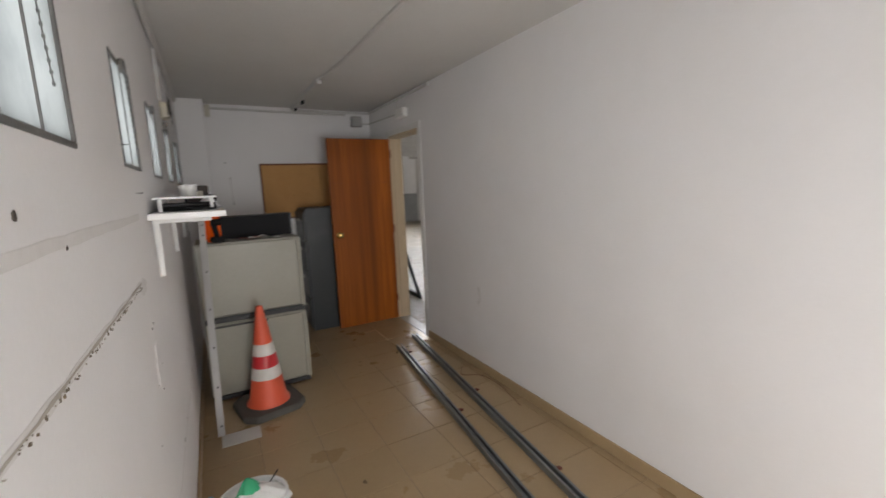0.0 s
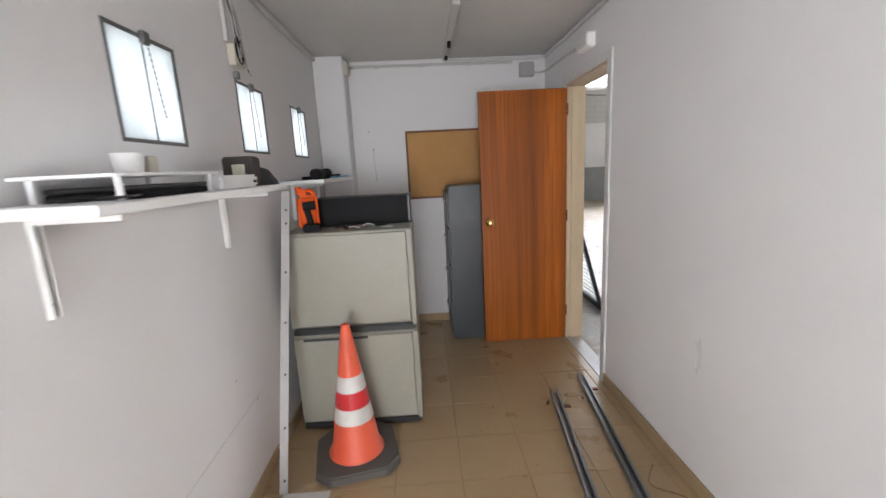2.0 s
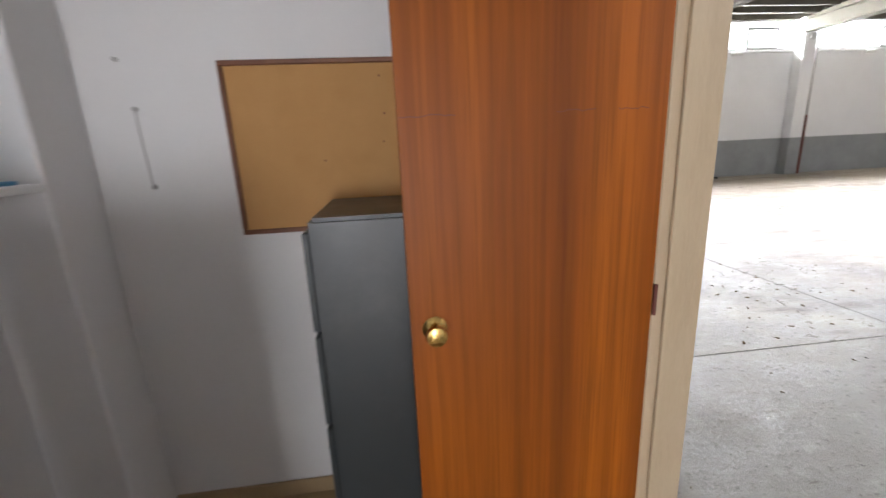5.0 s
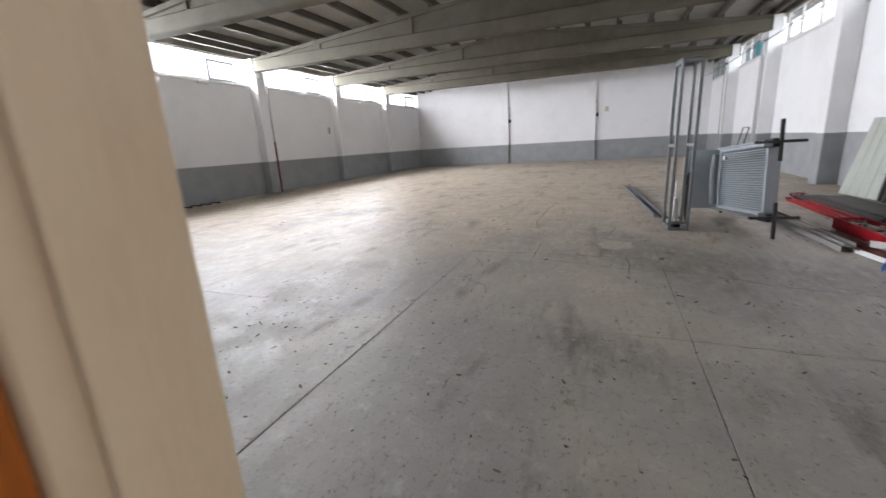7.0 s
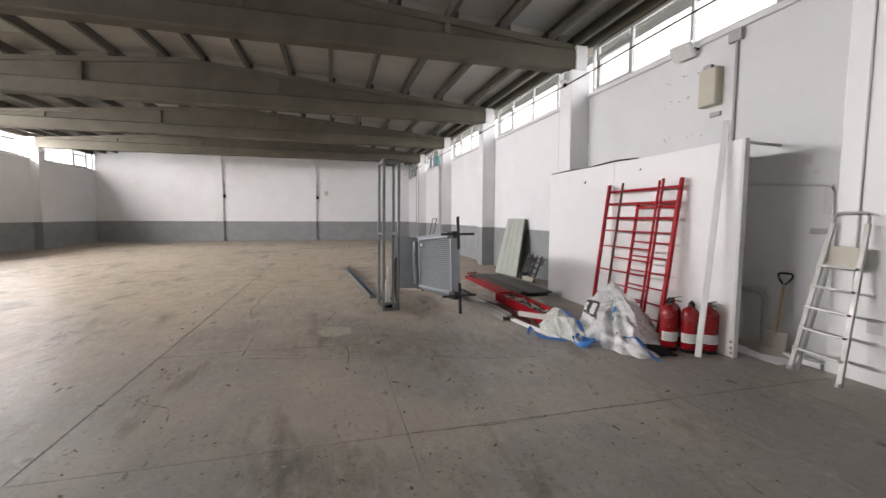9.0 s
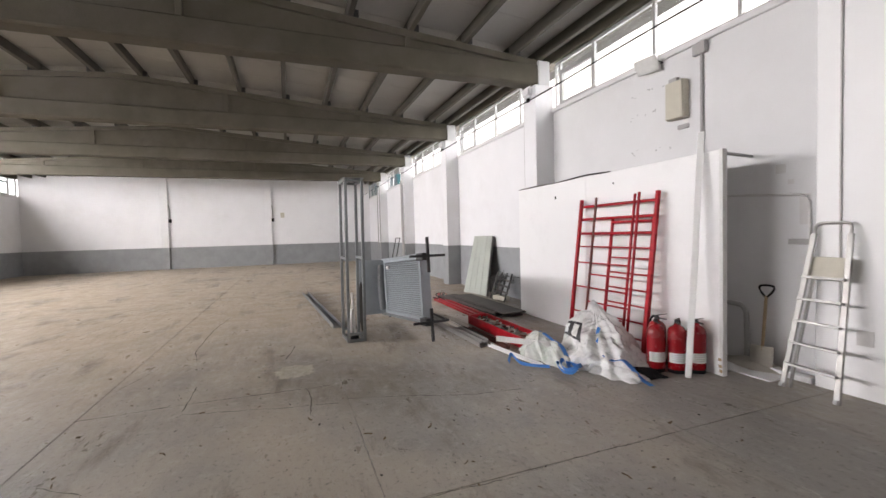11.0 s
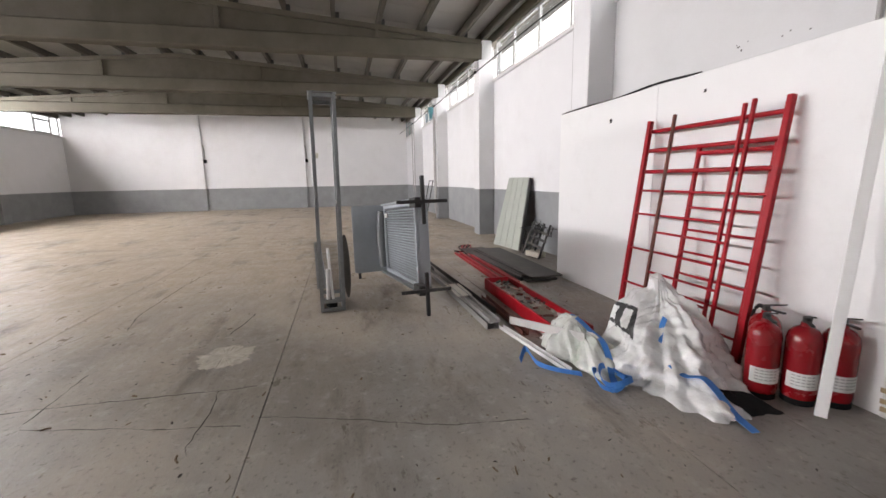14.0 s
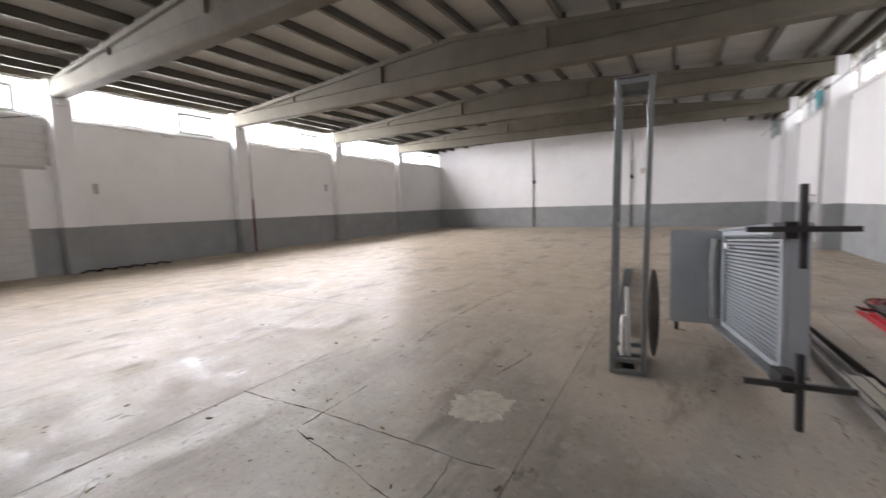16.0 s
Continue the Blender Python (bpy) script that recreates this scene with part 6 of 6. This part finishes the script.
def crackline(pts, w):
    out = []
    for p, q in zip(pts, pts[1:]):
        p, q = Vector((*p, 0)), Vector((*q, 0))
        n = max(2, int((q - p).length / 0.06))
        for k in range(n):
            v = p.lerp(q, k / n)
            out.append(v + Vector((random.uniform(-0.008, 0.008), random.uniform(-0.008, 0.008), 0.0012)))
    prev = None
    for i, v in enumerate(out):
        d = (out[min(i + 1, len(out) - 1)] - out[max(i - 1, 0)]).normalized()
        a = Vector((-d.y, d.x, 0)) * w * 0.55 * random.uniform(0.05, 1.2)
        row = [b.verts.new(v + a), b.verts.new(v - a)]
        if prev:
            b.faces.new((prev[0], prev[1], row[1], row[0]))
        prev = row


for pts, w in (([(5.25, 1.36), (5.28, 0.5), (5.26, -0.02), (5.23, -0.62), (5.23, -0.95)], 0.012), ([(5.02, 0.48), (4.89, -0.06), (4.78, -0.45), (4.75, -0.66), (4.69, -0.95)], 0.010),
               ([(5.23, -0.62), (4.9, -0.64), (4.55, -0.62), (4.4, -0.66)], 0.010), ([(5.1, 0.49), (5.45, 0.49), (5.85, 0.50)], 0.012), ([(6.9, 0.70), (7.42, 0.81), (8.83, 0.80), (10.1, 0.67)], 0.012),
               ([(7.09, -0.52), (6.7, -0.46), (6.4, -0.38)], 0.012), ([(4.78, -0.97), (4.62, -1.49), (4.37, -2.13), (4.3, -2.7)], 0.008), ([(5.85, 1.33), (6.3, 1.2), (6.87, 1.03)], 0.008),
               ([(3.04, -1.0), (3.01, -1.8), (3.04, -2.44), (3.03, -3.3)], 0.006), ([(4.1, 1.1), (3.9, 0.8), (3.6, 0.72)], 0.008),
               ([(9.2, 3.0), (10.5, 2.7), (11.8, 2.9)], 0.008)):
    crackline(pts, w)
whole("floor_cracks", b, CRACK, "dark cracks and dirt-filled joints in the concrete", "cracks", kind="stuff")

b = B()
lo, n = [], 64
for k in range(n):
    a = 2 * math.pi * k / n
    r = 0.23 * (1 + 0.30 * noise.noise(Vector((2 * math.cos(a), 2 * math.sin(a), 3))) + 0.25 * noise.noise(Vector((6 * math.cos(a), 6 * math.sin(a), 1))) + random.uniform(-0.08, 0.08))
    lo.append((5.88 + 1.08 * r * math.cos(a), -0.5 + 0.95 * r * math.sin(a)))
c = b.verts.new((5.88, -0.5, 0.007))
mid = [b.verts.new((5.88 + 0.6 * (x - 5.88), -0.5 + 0.6 * (y + 0.5), 0.006 + random.uniform(-0.003, 0.004))) for x, y in lo]
out = [b.verts.new((x, y, 0.0006)) for x, y in lo]
for k in range(n):
    b.faces.new((c, mid[k], mid[(k + 1) % n]))
    b.faces.new((mid[k], out[k], out[(k + 1) % n], mid[(k + 1) % n]))
whole("cement_patch", b, PATCH, "pale rough cement patch on the floor", "cement patch", kind="structure")

random.seed(29)
pl = []
for k in range(280):
    x, y = random.uniform(0.4, 9.0), random.uniform(-4.2, 3.2)
    pl.append((x, y, random.choice((0.007, 0.009, 0.012, 0.015, 0.022))))
for k in range(150):
    pl.append((random.gauss(2.6, 0.9), random.gauss(2.4, 0.5), random.uniform(0.008, 0.02)))
flakes(pl, "hall_litter", "dry leaf bits and grit on the concrete")
flakes([(random.uniform(1.6, 6.2), random.uniform(-3.9, 0.3), random.choice((0.006, 0.009, 0.012, 0.018))) for k in range(150)], "pale_chips", "pale wood chips and crumbs on the concrete", DUST)
flakes([(random.uniform(1.6, 6.2), random.uniform(-3.9, 1.3), random.choice((0.006, 0.009, 0.014))) for k in range(160)], "dark_grit", "dark grit and bark bits on the concrete", CRACK)
b = B()
for k in range(30):
    x, y, a = random.uniform(2.2, 8.5), random.uniform(-3.8, 1.5), random.uniform(0, 6.28)
    l = random.uniform(0.02, 0.075)
    p = Vector((x, y, 0.004))
    d = Vector((math.cos(a), math.sin(a), 0)) * l
    s = Vector((-math.sin(a), math.cos(a), 0)) * l * random.uniform(-0.25, 0.25)
    tube(b, [p, p + d * 0.5 + s, p + d], random.uniform(0.0025, 0.006), 5)
whole("twigs", b, LEAF, "scattered dry twigs on the concrete", "litter", kind="stuff")

# painted concrete blocks in the near bay of the long wall
t = thing("block_infill", "rough grey concrete block infill in the long wall", "block wall", kind="structure")
part("lintel_strip", bx(B(), 5.9, YL - 0.012, 2.70, 7.6, YL - 0.0005, 2.80, 0.003), MORTAR, t)
part("mortar_bed", bx(B(), 6.2, YL - 0.004, 0.0, 7.15, YL - 0.0005, 2.69), MORTAR, t)
part("mortar_bed", bx(B(), 3.25, YL - 0.004, 2.81, 7.7, YL - 0.0005, 3.97), MORTAR, t)
block_mesh = {}
random.seed(37)


def course(x0, x1, z0, z1, shift):
    x = x0 - shift
    while x < x1:
        a, c = max(x, x0), min(x + 0.4, x1)
        if c - a > 0.05:
            key = (round(c - a, 2), round(z1 - z0, 3))
            if key not in block_mesh:
                block_mesh[key] = mesh_of("block", bx(B(), 0.005, -0.006, 0.005, key[0] - 0.005, 0.0, key[1] - 0.005, 0.003), BLOCK)
            ob = new("block", block_mesh[key])
            ob.parent = t
            ob.location = (a, YL - 0.0042 + random.uniform(-0.002, 0.0015), z0)
        x += 0.4


for k in range(13):
    course(6.2, 7.15, 0.01 + 0.206 * k, 0.01 + 0.206 * (k + 1), 0.2 * (k % 2))
for k in range(6):
    course(3.25, 7.7, 2.81 + 0.193 * k, 2.81 + 0.193 * (k + 1), 0.2 * (k % 2))

# ---------------------------------------------------------------- floors in pieces, last
floor = thing("floor", "worn grey concrete floor slabs with dust and stains", "floor", kind="structure")
SX = [XN, 3.04, 8.0, 13.0, 18.0, 23.0, XF]
SY = [YR, -3.35, -0.98, 1.35, 4.06, 6.3, 8.4, 10.75, YL]
slab_mesh = {}
for x0, x1 in zip(SX, SX[1:]):
    for y0, y1 in zip(SY, SY[1:]):
        key = (round(x1 - x0, 3), round(y1 - y0, 3))
        if key not in slab_mesh:
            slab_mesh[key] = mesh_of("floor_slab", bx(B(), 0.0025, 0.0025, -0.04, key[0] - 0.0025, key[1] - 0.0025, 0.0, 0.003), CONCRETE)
        ob = new("floor_slab", slab_mesh[key])
        ob.parent = floor
        ob.location = (x0, y0, 0)

tiles = thing("floor_office", "tan glazed ceramic floor tiles with dark grout", "floor", kind="structure")
part("grout_bed", bx(B(), OX, OYB, -0.03, 0.0, OYE, -0.0035), GROUT, tiles)
P = 0.325
tile_mesh = {}
ys = []
y = -1.555
while y > OYB:
    y -= P
while y < OYE:
    ys.append((max(y, OYB), min(y + P, OYE)))
    y += P
xs = []
x = -1.36
while x > OX:
    x -= P
while x < 0:
    xs.append((max(x, OX), min(x + P, 0.0)))
    x += P
random.seed(7)
for x0, x1 in xs:
    for y0, y1 in ys:
        if x1 - x0 < 0.02 or y1 - y0 < 0.02:
            continue
        key = (round(x1 - x0, 3), round(y1 - y0, 3))
        if key not in tile_mesh:
            tile_mesh[key] = mesh_of("tile", bx(B(), 0.0015, 0.0015, -0.008, key[0] - 0.0015, key[1] - 0.0015, 0.0, 0.0012), TILE)
        ob = new("tile", tile_mesh[key])
        ob.parent = tiles
        ob.location = (x0, y0, random.uniform(-0.0012, 0.0))
